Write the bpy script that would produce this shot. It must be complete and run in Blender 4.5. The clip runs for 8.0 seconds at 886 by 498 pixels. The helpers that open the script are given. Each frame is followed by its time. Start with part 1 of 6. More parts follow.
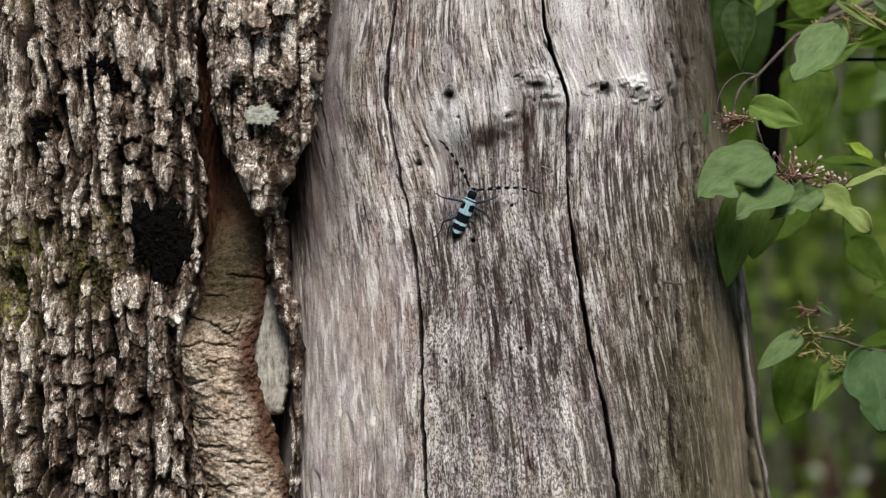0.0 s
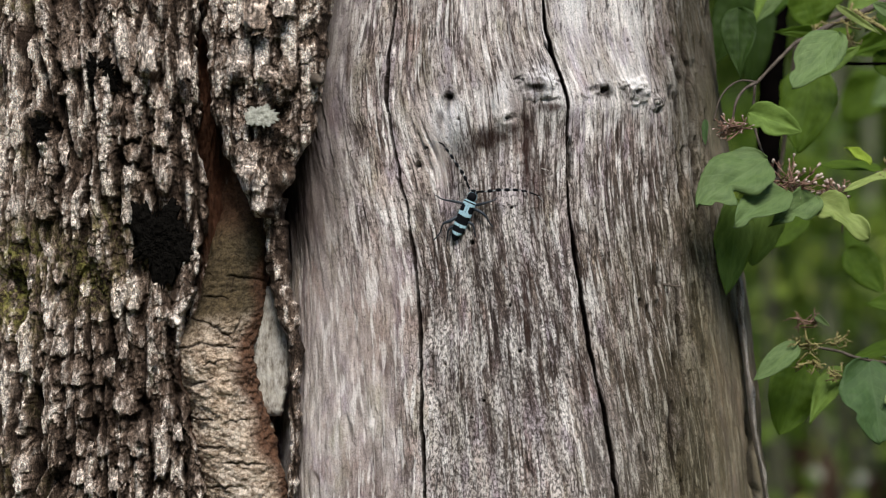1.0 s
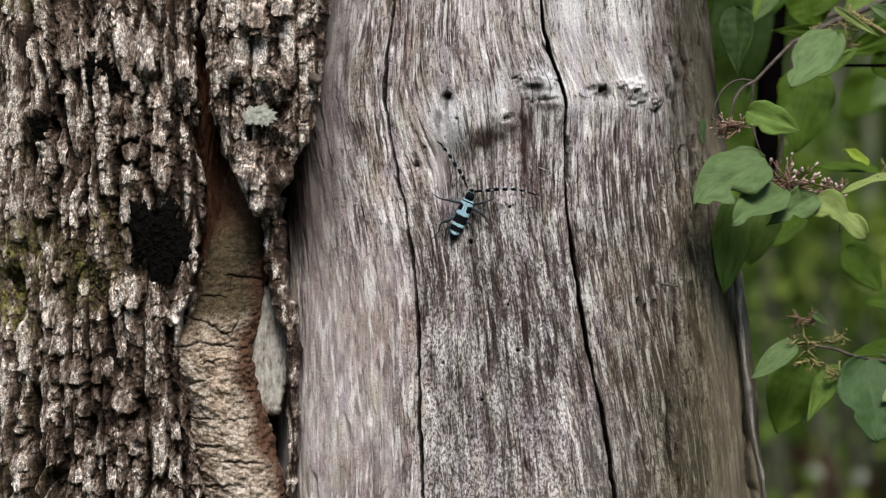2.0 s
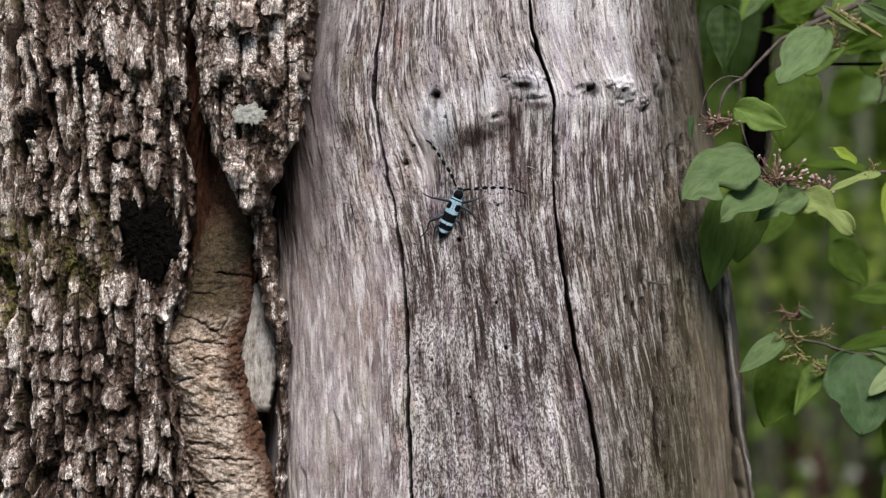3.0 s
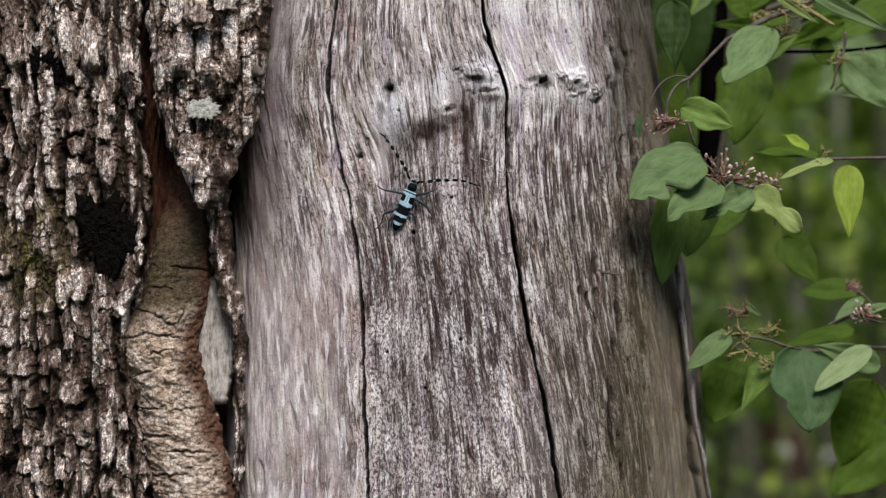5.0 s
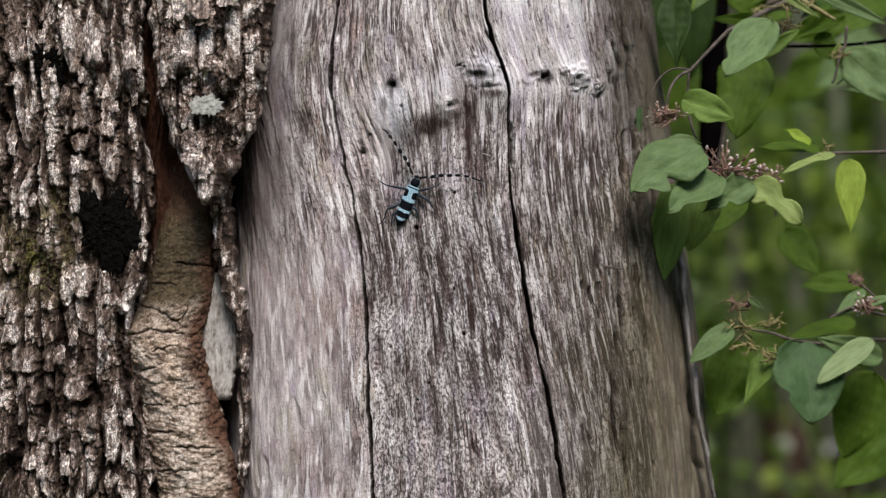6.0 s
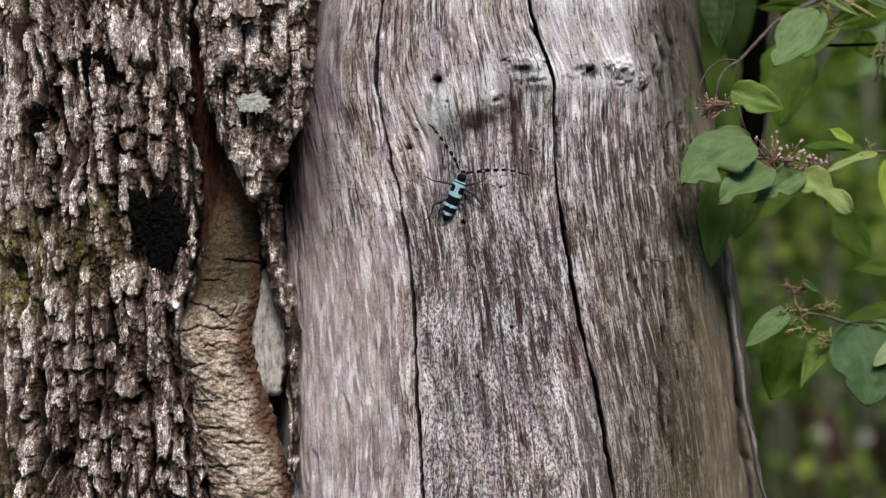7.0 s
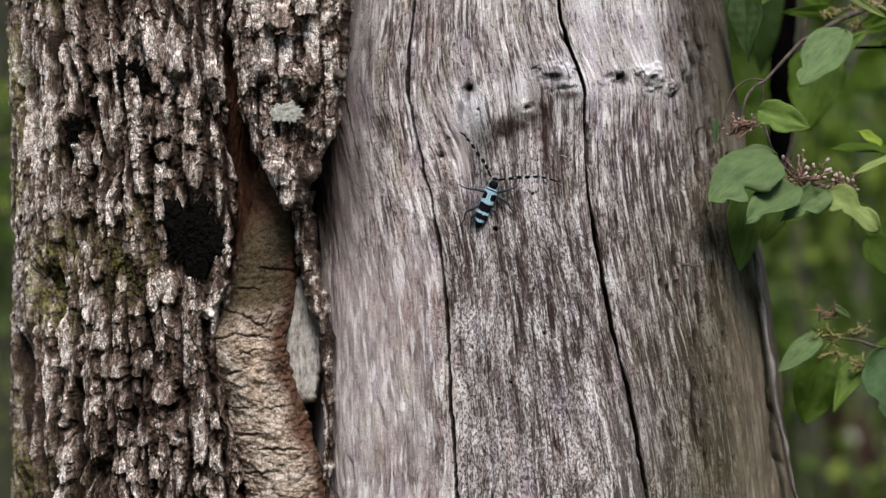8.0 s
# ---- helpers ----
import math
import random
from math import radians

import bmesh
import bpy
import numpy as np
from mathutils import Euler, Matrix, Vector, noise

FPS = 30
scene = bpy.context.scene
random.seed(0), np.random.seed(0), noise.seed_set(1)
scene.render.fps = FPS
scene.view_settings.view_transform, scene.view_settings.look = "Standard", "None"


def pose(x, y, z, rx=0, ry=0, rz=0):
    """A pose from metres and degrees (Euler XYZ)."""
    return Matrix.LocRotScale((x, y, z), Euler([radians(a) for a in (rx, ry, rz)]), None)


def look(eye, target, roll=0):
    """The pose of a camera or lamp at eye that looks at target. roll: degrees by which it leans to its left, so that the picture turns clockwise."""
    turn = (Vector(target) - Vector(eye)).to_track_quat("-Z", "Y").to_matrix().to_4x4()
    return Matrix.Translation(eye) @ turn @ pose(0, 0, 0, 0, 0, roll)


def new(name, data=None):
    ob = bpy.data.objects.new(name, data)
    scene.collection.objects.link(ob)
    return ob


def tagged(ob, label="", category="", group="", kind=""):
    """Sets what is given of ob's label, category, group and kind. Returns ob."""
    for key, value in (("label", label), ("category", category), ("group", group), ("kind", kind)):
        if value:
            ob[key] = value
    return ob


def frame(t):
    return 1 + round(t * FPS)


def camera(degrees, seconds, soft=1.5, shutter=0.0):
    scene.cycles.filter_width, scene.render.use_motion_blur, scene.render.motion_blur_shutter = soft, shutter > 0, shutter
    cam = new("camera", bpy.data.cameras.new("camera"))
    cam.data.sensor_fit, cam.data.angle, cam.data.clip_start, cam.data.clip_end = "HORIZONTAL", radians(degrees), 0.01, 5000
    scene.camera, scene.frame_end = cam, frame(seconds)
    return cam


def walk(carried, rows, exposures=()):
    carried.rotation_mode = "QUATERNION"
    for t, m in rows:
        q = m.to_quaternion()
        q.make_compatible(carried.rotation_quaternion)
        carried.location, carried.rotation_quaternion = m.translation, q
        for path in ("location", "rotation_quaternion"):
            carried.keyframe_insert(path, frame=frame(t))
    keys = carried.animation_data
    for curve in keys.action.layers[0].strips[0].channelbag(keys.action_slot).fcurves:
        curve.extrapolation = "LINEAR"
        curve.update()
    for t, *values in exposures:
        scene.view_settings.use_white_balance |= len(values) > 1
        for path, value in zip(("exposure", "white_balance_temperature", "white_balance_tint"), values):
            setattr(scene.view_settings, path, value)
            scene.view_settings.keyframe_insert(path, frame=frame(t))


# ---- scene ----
# The camera: hand-held, about a metre before the trunk, drifting slowly.
cam = camera(24.0, 8.0, soft=1.2)
cam.data.dof.use_dof = True
cam.data.dof.focus_distance = 1.075
cam.data.dof.aperture_fstop = 6.5
walk(cam, [
    (0, pose(-0.00056, -1.07028, 1.29934, 89.9832, 0.1905, -0.0192)),
    (0.5, pose(0.00002, -1.07061, 1.30009, 90.0154, 0.0159, 0.0004)),
    (1, pose(0.00000, -1.07000, 1.30000, 90.0000, -0.0000, 0.0000)),
    (1.5, pose(-0.00008, -1.07019, 1.29963, 89.9991, -0.0232, -0.0044)),
    (1.7, pose(0.00035, -1.07020, 1.29999, 89.9799, -0.0250, 0.0182)),
    (2.8, pose(0.00346, -1.07644, 1.30152, 89.8699, -0.1039, -0.0796)),
    (3, pose(0.00398, -1.07656, 1.30183, 89.8305, -0.1056, -0.1529)),
    (3.5, pose(0.00544, -1.07856, 1.30264, 89.7475, -0.0522, -0.3499)),
    (4, pose(0.01241, -1.08138, 1.30426, 89.6038, 0.0763, -0.3927)),
    (4.5, pose(0.01920, -1.08297, 1.30619, 89.4513, 0.2021, -0.3596)),
    (4.7, pose(0.01912, -1.08323, 1.30657, 89.4031, 0.2015, -0.5031)),
    (5.8, pose(0.01665, -1.08756, 1.30600, 89.2923, 0.5985, -0.8205)),
    (6, pose(0.01640, -1.08723, 1.30651, 89.2338, 0.5965, -0.6684)),
    (6.5, pose(0.01464, -1.08983, 1.30646, 89.1785, 0.8217, -0.2067)),
    (7, pose(0.00682, -1.09185, 1.30713, 89.0778, 1.1653, 0.1153)),
    (7.5, pose(0.00555, -1.09493, 1.30761, 89.0442, 1.3559, 0.5620)),
    (8, pose(0.00488, -1.10130, 1.30846, 89.2247, 1.6036, 0.8991)),
], [(0, 0.03, 6660, 7), (1.7, 0.03, 6560, 7), (3, 0.04, 6400, 13), (8, 0.01, 6390, 12)])

# World: bright woodland shade, soft light from above and before the trunk.
world = bpy.data.worlds.new("forest_sky")
scene.world = world
world.use_nodes = True
wn = world.node_tree
sky = wn.nodes.new("ShaderNodeTexSky")
sky.sky_type = "NISHITA"
sky.sun_disc = False
sky.sun_elevation = radians(50)
sky.sun_rotation = radians(175)
wn.links.new(sky.outputs[0], wn.nodes["Background"].inputs[0])
wn.nodes["Background"].inputs[1].default_value = 0.15
sun = new("sun", bpy.data.lights.new("sun", "SUN"))
sun.data.energy = 4.3
sun.data.angle = radians(24)
sun.data.color = (1.0, 0.96, 0.9)
sun.matrix_world = look((0.55, -2.7, 4.9), (0, 0.1, 1.3))


# ---- small tools ----
def mm(x, z, y=0.0):
    """Millimetres right of and above the datum at 1.3 m height, y behind the front of the trunk."""
    return Vector((x / 1000, y / 1000, 1.3 + z / 1000))


def link_mesh(name, me, material, parent, label=""):
    ob = new(name, me)
    if material:
        for m in (material if isinstance(material, (list, tuple)) else [material]):
            me.materials.append(m)
    ob.parent = parent
    if label:
        ob["label"] = label
    return ob


def part(name, bm, material, parent, label="", smooth=True):
    me = bpy.data.meshes.new(name)
    bm.to_mesh(me)
    bm.free()
    if smooth:
        me.polygons.foreach_set("use_smooth", [True] * len(me.polygons))
    return link_mesh(name, me, material, parent, label)


def thing(name, label, category, group="", kind="", at=None):
    ob = new(name)
    ob.empty_display_size = 0.05
    if at is not None:
        ob.location = at
    return tagged(ob, label, category, group, kind)


def grid_mesh(name, co, uv=None, wrap=False, smooth=True):
    """A mesh from an array of places co[i, j]; wrap closes it along j."""
    n, m = co.shape[:2]
    idx = np.arange(n * m).reshape(n, m)
    if wrap:
        a, b = idx, np.roll(idx, -1, axis=1)
    else:
        a, b = idx[:, :-1], idx[:, 1:]
    quads = np.stack([a[:-1], b[:-1], b[1:], a[1:]], axis=-1).reshape(-1, 4)
    me = bpy.data.meshes.new(name)
    me.vertices.add(n * m)
    me.vertices.foreach_set("co", co.reshape(-1).astype(np.float32))
    k = len(quads)
    me.loops.add(k * 4)
    me.loops.foreach_set("vertex_index", quads.reshape(-1).astype(np.int32))
    me.polygons.add(k)
    me.polygons.foreach_set("loop_start", np.arange(0, k * 4, 4, dtype=np.int32))
    me.polygons.foreach_set("use_smooth", np.full(k, smooth))
    if uv is not None:
        layer = me.uv_layers.new(name="UVMap")
        layer.data.foreach_set("uv", uv.reshape(-1, 2)[quads.reshape(-1)].reshape(-1).astype(np.float32))
    me.update(calc_edges=True)
    me.validate()
    return me


# Noise over arrays.
LATTICE = np.random.RandomState(7).rand(256, 256)


def vnoise(x, y):
    """Smooth noise from -1 to 1."""
    xi, yi = np.floor(x).astype(int), np.floor(y).astype(int)
    fx, fy = x - xi, y - yi
    fx, fy = fx * fx * fx * (fx * (fx * 6 - 15) + 10), fy * fy * fy * (fy * (fy * 6 - 15) + 10)
    def lat(i, j):
        return LATTICE[i & 255, j & 255]
    top = lat(xi, yi) * (1 - fx) + lat(xi + 1, yi) * fx
    low = lat(xi, yi + 1) * (1 - fx) + lat(xi + 1, yi + 1) * fx
    return (top * (1 - fy) + low * fy) * 2 - 1


def fbm(x, y, octaves=4):
    out, amp = 0, 1.0
    for k in range(octaves):
        out = out + amp * vnoise(x * 2 ** k + 17.3 * k, y * 2 ** k + 5.1 * k)
        amp *= 0.5
    return out / 1.6


def cells(x, y, jitter=0.85):
    """Cell noise: nearest and second distance, the cell's random number, and the offset from its seed."""
    xi, yi = np.floor(x).astype(int), np.floor(y).astype(int)
    f1 = np.full(x.shape, 9.0)
    f2 = np.full(x.shape, 9.0)
    rnd, oy = np.zeros(x.shape), np.zeros(x.shape)
    for dx in (-1, 0, 1):
        for dy in (-1, 0, 1):
            cx, cy = xi + dx, yi + dy
            px = cx + 0.5 + (LATTICE[cx & 255, cy & 255] - 0.5) * jitter
            py = cy + 0.5 + (LATTICE[(cx + 91) & 255, (cy + 37) & 255] - 0.5) * jitter
            d = np.hypot(px - x, py - y)
            near = d < f1
            f2 = np.where(near, f1, np.minimum(f2, d))
            f1 = np.where(near, d, f1)
            rnd = np.where(near, LATTICE[(cx + 13) & 255, (cy + 151) & 255], rnd)
            oy = np.where(near, y - py, oy)
    return f1, f2, rnd, oy


def step(a, b, x):
    t = np.clip((x - a) / (b - a), 0, 1)
    return t * t * (3 - 2 * t)


def spread(lo, hi, fine_lo, fine_hi, fine, coarse):
    """Rising values, closely spaced between fine_lo and fine_hi."""
    inner = np.arange(fine_lo, fine_hi, fine)
    below = np.linspace(lo, fine_lo, coarse, endpoint=False)
    above = np.linspace(fine_hi, hi, coarse)
    return np.concatenate([below, inner, above])


def tube(bm, points, radii, sides=8, cap=True):
    """A round rod along points, into bm."""
    pts = [Vector(p) for p in points]
    rings = []
    side = None
    for i, p in enumerate(pts):
        ahead = (pts[min(i + 1, len(pts) - 1)] - pts[max(i - 1, 0)]).normalized()
        if side is None:
            side = ahead.orthogonal().normalized()
        side = (side - ahead * side.dot(ahead)).normalized()
        up = ahead.cross(side)
        r = radii[i] if isinstance(radii, (list, tuple)) else radii
        rings.append([bm.verts.new(p + (side * math.cos(a) + up * math.sin(a)) * r) for a in (2 * math.pi * k / sides for k in range(sides))])
    for a, b in zip(rings, rings[1:]):
        for k in range(sides):
            bm.faces.new((a[k], a[(k + 1) % sides], b[(k + 1) % sides], b[k]))
    if cap:
        bm.faces.new(list(reversed(rings[0])))
        bm.faces.new(rings[-1])
    return rings


def curve_points(points, n):
    """n places on a smooth line through points."""
    pts = [Vector(p) for p in points]
    ext = [pts[0] * 2 - pts[1]] + pts + [pts[-1] * 2 - pts[-2]]
    out = []
    for i in range(n):
        s = i / (n - 1) * (len(pts) - 1)
        k = min(int(s), len(pts) - 2)
        t = s - k
        a, b, c, d = ext[k:k + 4]
        out.append(0.5 * ((2 * b) + (c - a) * t + (2 * a - 5 * b + 4 * c - d) * t * t + (3 * b - a - 3 * c + d) * t ** 3))
    return out


def blob(bm, centre, radii, rough=0.0, seed=0, sub=2):
    got = bmesh.ops.create_icosphere(bm, subdivisions=sub, radius=1.0)
    for v in got["verts"]:
        k = 1 + rough * noise.noise(v.co * 1.7 + Vector((seed, 0, 0)))
        v.co = Vector(centre) + Vector((v.co.x * radii[0], v.co.y * radii[1], v.co.z * radii[2])) * k
    return got["verts"]


# ---- materials ----
class Shade:
    """A principled material and a short way to write its nodes."""

    def __init__(self, name, rough=0.8, spec=0.3):
        self.m = bpy.data.materials.new(name)
        self.m.use_nodes = True
        self.t = self.m.node_tree
        self.bsdf = self.t.nodes["Principled BSDF"]
        self.bsdf.inputs["Roughness"].default_value = rough
        self.bsdf.inputs["Specular IOR Level"].default_value = spec

    def put(self, value, socket):
        if hasattr(value, "links"):
            self.t.links.new(value, socket)
        elif isinstance(value, (tuple, list)) and len(value) == 3 and socket.type == "RGBA":
            socket.default_value = (*value, 1)
        else:
            socket.default_value = value

    def coords(self, kind="Object", scale=(1, 1, 1)):
        tc = self.t.nodes.new("ShaderNodeTexCoord")
        mp = self.t.nodes.new("ShaderNodeMapping")
        mp.inputs["Scale"].default_value = scale
        self.t.links.new(tc.outputs[kind], mp.inputs[0])
        return mp.outputs[0]

    def noise(self, vec, scale=1.0, detail=4, rough=0.55, warp=0.0):
        n = self.t.nodes.new("ShaderNodeTexNoise")
        n.inputs["Scale"].default_value = scale
        n.inputs["Detail"].default_value = detail
        n.inputs["Roughness"].default_value = rough
        n.inputs["Distortion"].default_value = warp
        self.t.links.new(vec, n.inputs["Vector"])
        return n.outputs["Fac"]

    def cell(self, vec, scale=1.0, feature="F1", out="Distance"):
        n = self.t.nodes.new("ShaderNodeTexVoronoi")
        n.feature = feature
        n.inputs["Scale"].default_value = scale
        self.t.links.new(vec, n.inputs["Vector"])
        return n.outputs[out]

    def ramp(self, fac, stops):
        n = self.t.nodes.new("ShaderNodeValToRGB")
        e = n.color_ramp.elements
        while len(e) < len(stops):
            e.new(0.5)
        for k, (pos, col) in enumerate(stops):
            e[k].position = pos
            e[k].color = (*col, 1) if isinstance(col, (tuple, list)) else (col, col, col, 1)
        self.put(fac, n.inputs[0])
        return n.outputs[0]

    def mix(self, fac, a, b, blend="MIX"):
        n = self.t.nodes.new("ShaderNodeMix")
        n.data_type = "RGBA"
        n.blend_type = blend
        self.put(fac, n.inputs[0])
        self.put(a, n.inputs[6])
        self.put(b, n.inputs[7])
        return n.outputs[2]

    def math(self, op, a, b=0.0, clamp=False):
        n = self.t.nodes.new("ShaderNodeMath")
        n.operation = op
        n.use_clamp = clamp
        self.put(a, n.inputs[0])
        self.put(b, n.inputs[1])
        return n.outputs[0]

    def attr(self, name):
        n = self.t.nodes.new("ShaderNodeAttribute")
        n.attribute_name = name
        return n.outputs["Fac"]

    def uv_axis(self, axis):
        tc = self.t.nodes.new("ShaderNodeTexCoord")
        s = self.t.nodes.new("ShaderNodeSeparateXYZ")
        self.t.links.new(tc.outputs["UV"], s.inputs[0])
        return s.outputs[axis]

    def random(self):
        return self.t.nodes.new("ShaderNodeObjectInfo").outputs["Random"]

    def bump(self, height, strength=0.5, distance=0.001):
        b = self.t.nodes.new("ShaderNodeBump")
        b.inputs["Strength"].default_value = strength
        b.inputs["Distance"].default_value = distance
        self.t.links.new(height, b.inputs["Height"])
        self.t.links.new(b.outputs[0], self.bsdf.inputs["Normal"])

    def done(self, colour, rough=None):
        self.put(colour, self.bsdf.inputs["Base Color"])
        if rough is not None:
            self.put(rough, self.bsdf.inputs["Roughness"])
        return self.m


def bark_material(name="rough_bark", scales=False):
    s = Shade(name, 0.9, 0.12)
    v = s.coords("Object", (0.003, 0.003, 0.003) if scales else (1, 1, 1))
    fine = s.noise(s.coords("Object", (0.003, 0.003, 0.0018) if scales else (1, 1, 0.6)), 540, 6, 0.72)
    fibre = s.noise(s.coords("Object", (0.003, 0.003, 0.0012) if scales else (1, 1, 0.28)), 380, 5, 0.7)
    big = s.noise(v, 16, 3, 0.6, 0.4)
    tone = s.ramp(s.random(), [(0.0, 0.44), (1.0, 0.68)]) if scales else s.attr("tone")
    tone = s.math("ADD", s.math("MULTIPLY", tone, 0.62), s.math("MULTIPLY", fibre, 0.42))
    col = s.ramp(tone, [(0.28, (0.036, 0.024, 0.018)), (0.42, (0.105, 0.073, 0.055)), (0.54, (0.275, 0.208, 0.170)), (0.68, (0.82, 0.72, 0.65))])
    col = s.mix(0.8, col, s.ramp(fine, [(0.39, 0.14), (0.50, 0.98), (0.60, 1.75)]), "MULTIPLY")
    grit = s.noise(v, 1150, 4, 0.7)
    col = s.mix(0.7, col, s.ramp(grit, [(0.41, 0.22), (0.50, 1.0), (0.57, 1.85)]), "MULTIPLY")
    col = s.mix(s.ramp(big, [(0.45, 0.0), (0.7, 0.5)]), col, (0.11, 0.073, 0.055))
    if not scales:
        moss = s.math("MULTIPLY", s.attr("moss"), s.ramp(s.noise(v, 240, 6, 0.85), [(0.47, 0.0), (0.55, 0.95)]))
        col = s.mix(moss, col, s.ramp(fine, [(0.35, (0.11, 0.105, 0.02)), (0.65, (0.50, 0.47, 0.14))]))
        # reddish inner bark, its colour lowered for the shade in the hollow
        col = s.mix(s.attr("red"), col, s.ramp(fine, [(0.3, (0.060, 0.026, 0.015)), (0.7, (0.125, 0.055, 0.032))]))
    s.bump(s.math("ADD", s.math("ADD", fine, fibre), s.noise(v, 1500, 3, 0.7)), 0.9, 0.0014)
    return s.done(col)


def wood_material():
    s = Shade("weathered_wood", 0.85, 0.12)
    smooth, coarse = s.attr("smooth"), s.attr("coarse")
    keen = s.math("SUBTRACT", 1.0, smooth)
    patchy = s.noise(s.coords("UV", (80, 13, 1)), 1.0, 3, 0.6, 0.4)
    zone = s.noise(s.coords("UV", (26, 8, 1)), 1.0, 3, 0.55, 0.6)
    dense = s.math("ADD", s.math("MULTIPLY", s.attr("dense"), 0.04), s.math("MULTIPLY", s.math("SUBTRACT", 0.5, patchy), 0.30))
    dense = s.math("ADD", dense, s.math("MULTIPLY", s.math("SUBTRACT", 0.5, zone), 0.34))
    dense = s.math("SUBTRACT", dense, s.math("MULTIPLY", s.attr("bleach_lit"), 0.08))
    dense = s.math("SUBTRACT", dense, s.math("MULTIPLY", smooth, 0.10))

    def flecks(scale, lo, hi, detail=3, warp=0.25):
        n = s.noise(s.coords("UV", scale), 1.0, detail, 0.6, warp)
        return s.ramp(s.math("SUBTRACT", n, dense), [(lo, 1.0), (hi, 0.0)])

    # long streaks of the grain, wide and fine
    long = s.noise(s.coords("UV", (330, 24, 1)), 1.0, 5, 0.62, 0.3)
    fine = s.noise(s.coords("UV", (620, 90, 1)), 1.0, 6, 0.72, 0.4)
    speck = s.noise(s.coords("UV", (1500, 900, 1)), 1.0, 3, 0.7)
    soft = s.ramp(long, [(0.32, (0.16, 0.135, 0.130)), (0.47, (0.355, 0.315, 0.308)), (0.68, (0.70, 0.645, 0.63))])
    crisp = s.ramp(fine, [(0.36, (0.20, 0.165, 0.150)), (0.46, (0.60, 0.525, 0.50)), (0.59, (0.98, 0.905, 0.875))])
    col = s.mix(0.42, crisp, soft)
    col = s.mix(s.math("MULTIPLY", smooth, 0.8), col, soft)
    smudge = s.noise(s.coords("UV", (46, 17, 1)), 1.0, 4, 0.6, 0.8)
    col = s.mix(s.math("MULTIPLY", smooth, s.ramp(smudge, [(0.50, 0.0), (0.62, 0.75)])), col, s.mix(1.0, col, (0.62, 0.60, 0.63), "MULTIPLY"))
    wide = s.noise(s.coords("UV", (30, 9, 1)), 1.0, 3, 0.6)
    col = s.mix(s.ramp(wide, [(0.38, 0.0), (0.65, 0.7)]), col, s.mix(0.8, col, (0.70, 0.59, 0.54), "MULTIPLY"))
    col = s.mix(s.ramp(patchy, [(0.34, 0.6), (0.56, 0.0)]), col, s.mix(0.85, col, (0.58, 0.47, 0.43), "MULTIPLY"))
    col = s.mix(s.ramp(zone, [(0.50, 0.0), (0.66, 0.6)]), col, s.mix(0.45, (0.86, 0.79, 0.765), col))
    # mottling: brown rotted blotches and pale sound patches
    blot = s.noise(s.coords("UV", (150, 42, 1)), 1.0, 5, 0.62, 0.5)
    brown = s.math("MULTIPLY", coarse, s.ramp(blot, [(0.37, 0.85), (0.46, 0.0)]))
    col = s.mix(brown, col, s.mix(0.35, (0.185, 0.130, 0.118), col))
    white = s.math("MULTIPLY", coarse, s.ramp(blot, [(0.50, 0.0), (0.58, 0.95)]))
    col = s.mix(white, col, s.mix(0.3, (0.84, 0.765, 0.735), col))
    tint = s.noise(s.coords("UV", (55, 20, 1)), 1.0, 4, 0.7)
    col = s.mix(s.ramp(tint, [(0.5, 0.0), (0.68, 0.4)]), col, s.mix(1.0, col, (0.70, 0.78, 0.74), "MULTIPLY"))
    col = s.mix(s.ramp(tint, [(0.30, 0.6), (0.46, 0.0)]), col, s.mix(1.0, col, (0.82, 0.61, 0.55), "MULTIPLY"))
    hue = s.noise(s.coords("UV", (90, 26, 1)), 1.0, 3, 0.6)
    col = s.mix(s.ramp(hue, [(0.52, 0.0), (0.64, 0.8)]), col, s.mix(1.0, col, (0.82, 0.78, 0.92), "MULTIPLY"))
    col = s.mix(s.ramp(hue, [(0.34, 0.7), (0.45, 0.0)]), col, s.mix(1.0, col, (0.80, 0.81, 0.68), "MULTIPLY"))
    # bleached wood, with the sky's bluish-white sheen painted in
    col = s.mix(s.math("MULTIPLY", s.attr("bleach_lit"), 0.8), col, s.mix(0.30, (0.88, 0.89, 0.93), col))
    # dark flecks where the grain has opened, long and short
    f1, f2, f3 = flecks((430, 62, 1), 0.385, 0.43), flecks((900, 260, 1), 0.415, 0.455), flecks((210, 24, 1), 0.31, 0.40)
    col = s.mix(s.math("MULTIPLY", f3, 0.6), col, (0.20, 0.145, 0.125))
    col = s.mix(s.math("MULTIPLY", f1, s.math("MULTIPLY", keen, 0.74)), col, (0.062, 0.044, 0.038))
    col = s.mix(s.math("MULTIPLY", f2, s.math("MULTIPLY", keen, 0.66)), col, (0.085, 0.063, 0.055))
    lines = s.noise(s.coords("UV", (950, 40, 1)), 1.0, 2, 0.5, 0.2)
    col = s.mix(s.math("MULTIPLY", keen, s.ramp(s.math("SUBTRACT", lines, dense), [(0.36, 0.85), (0.40, 0.0)])), col, (0.05, 0.034, 0.028))
    pale = s.noise(s.coords("UV", (400, 34, 1)), 1.0, 3, 0.6, 0.2)
    col = s.mix(s.math("MULTIPLY", s.ramp(pale, [(0.53, 0.0), (0.62, 0.95)]), s.math("SUBTRACT", 1.0, s.math("MULTIPLY", smooth, 0.6))), col, (0.93, 0.87, 0.85))
    col = s.mix(s.math("MULTIPLY", white, 0.6), col, s.mix(0.35, (0.86, 0.79, 0.76), col))
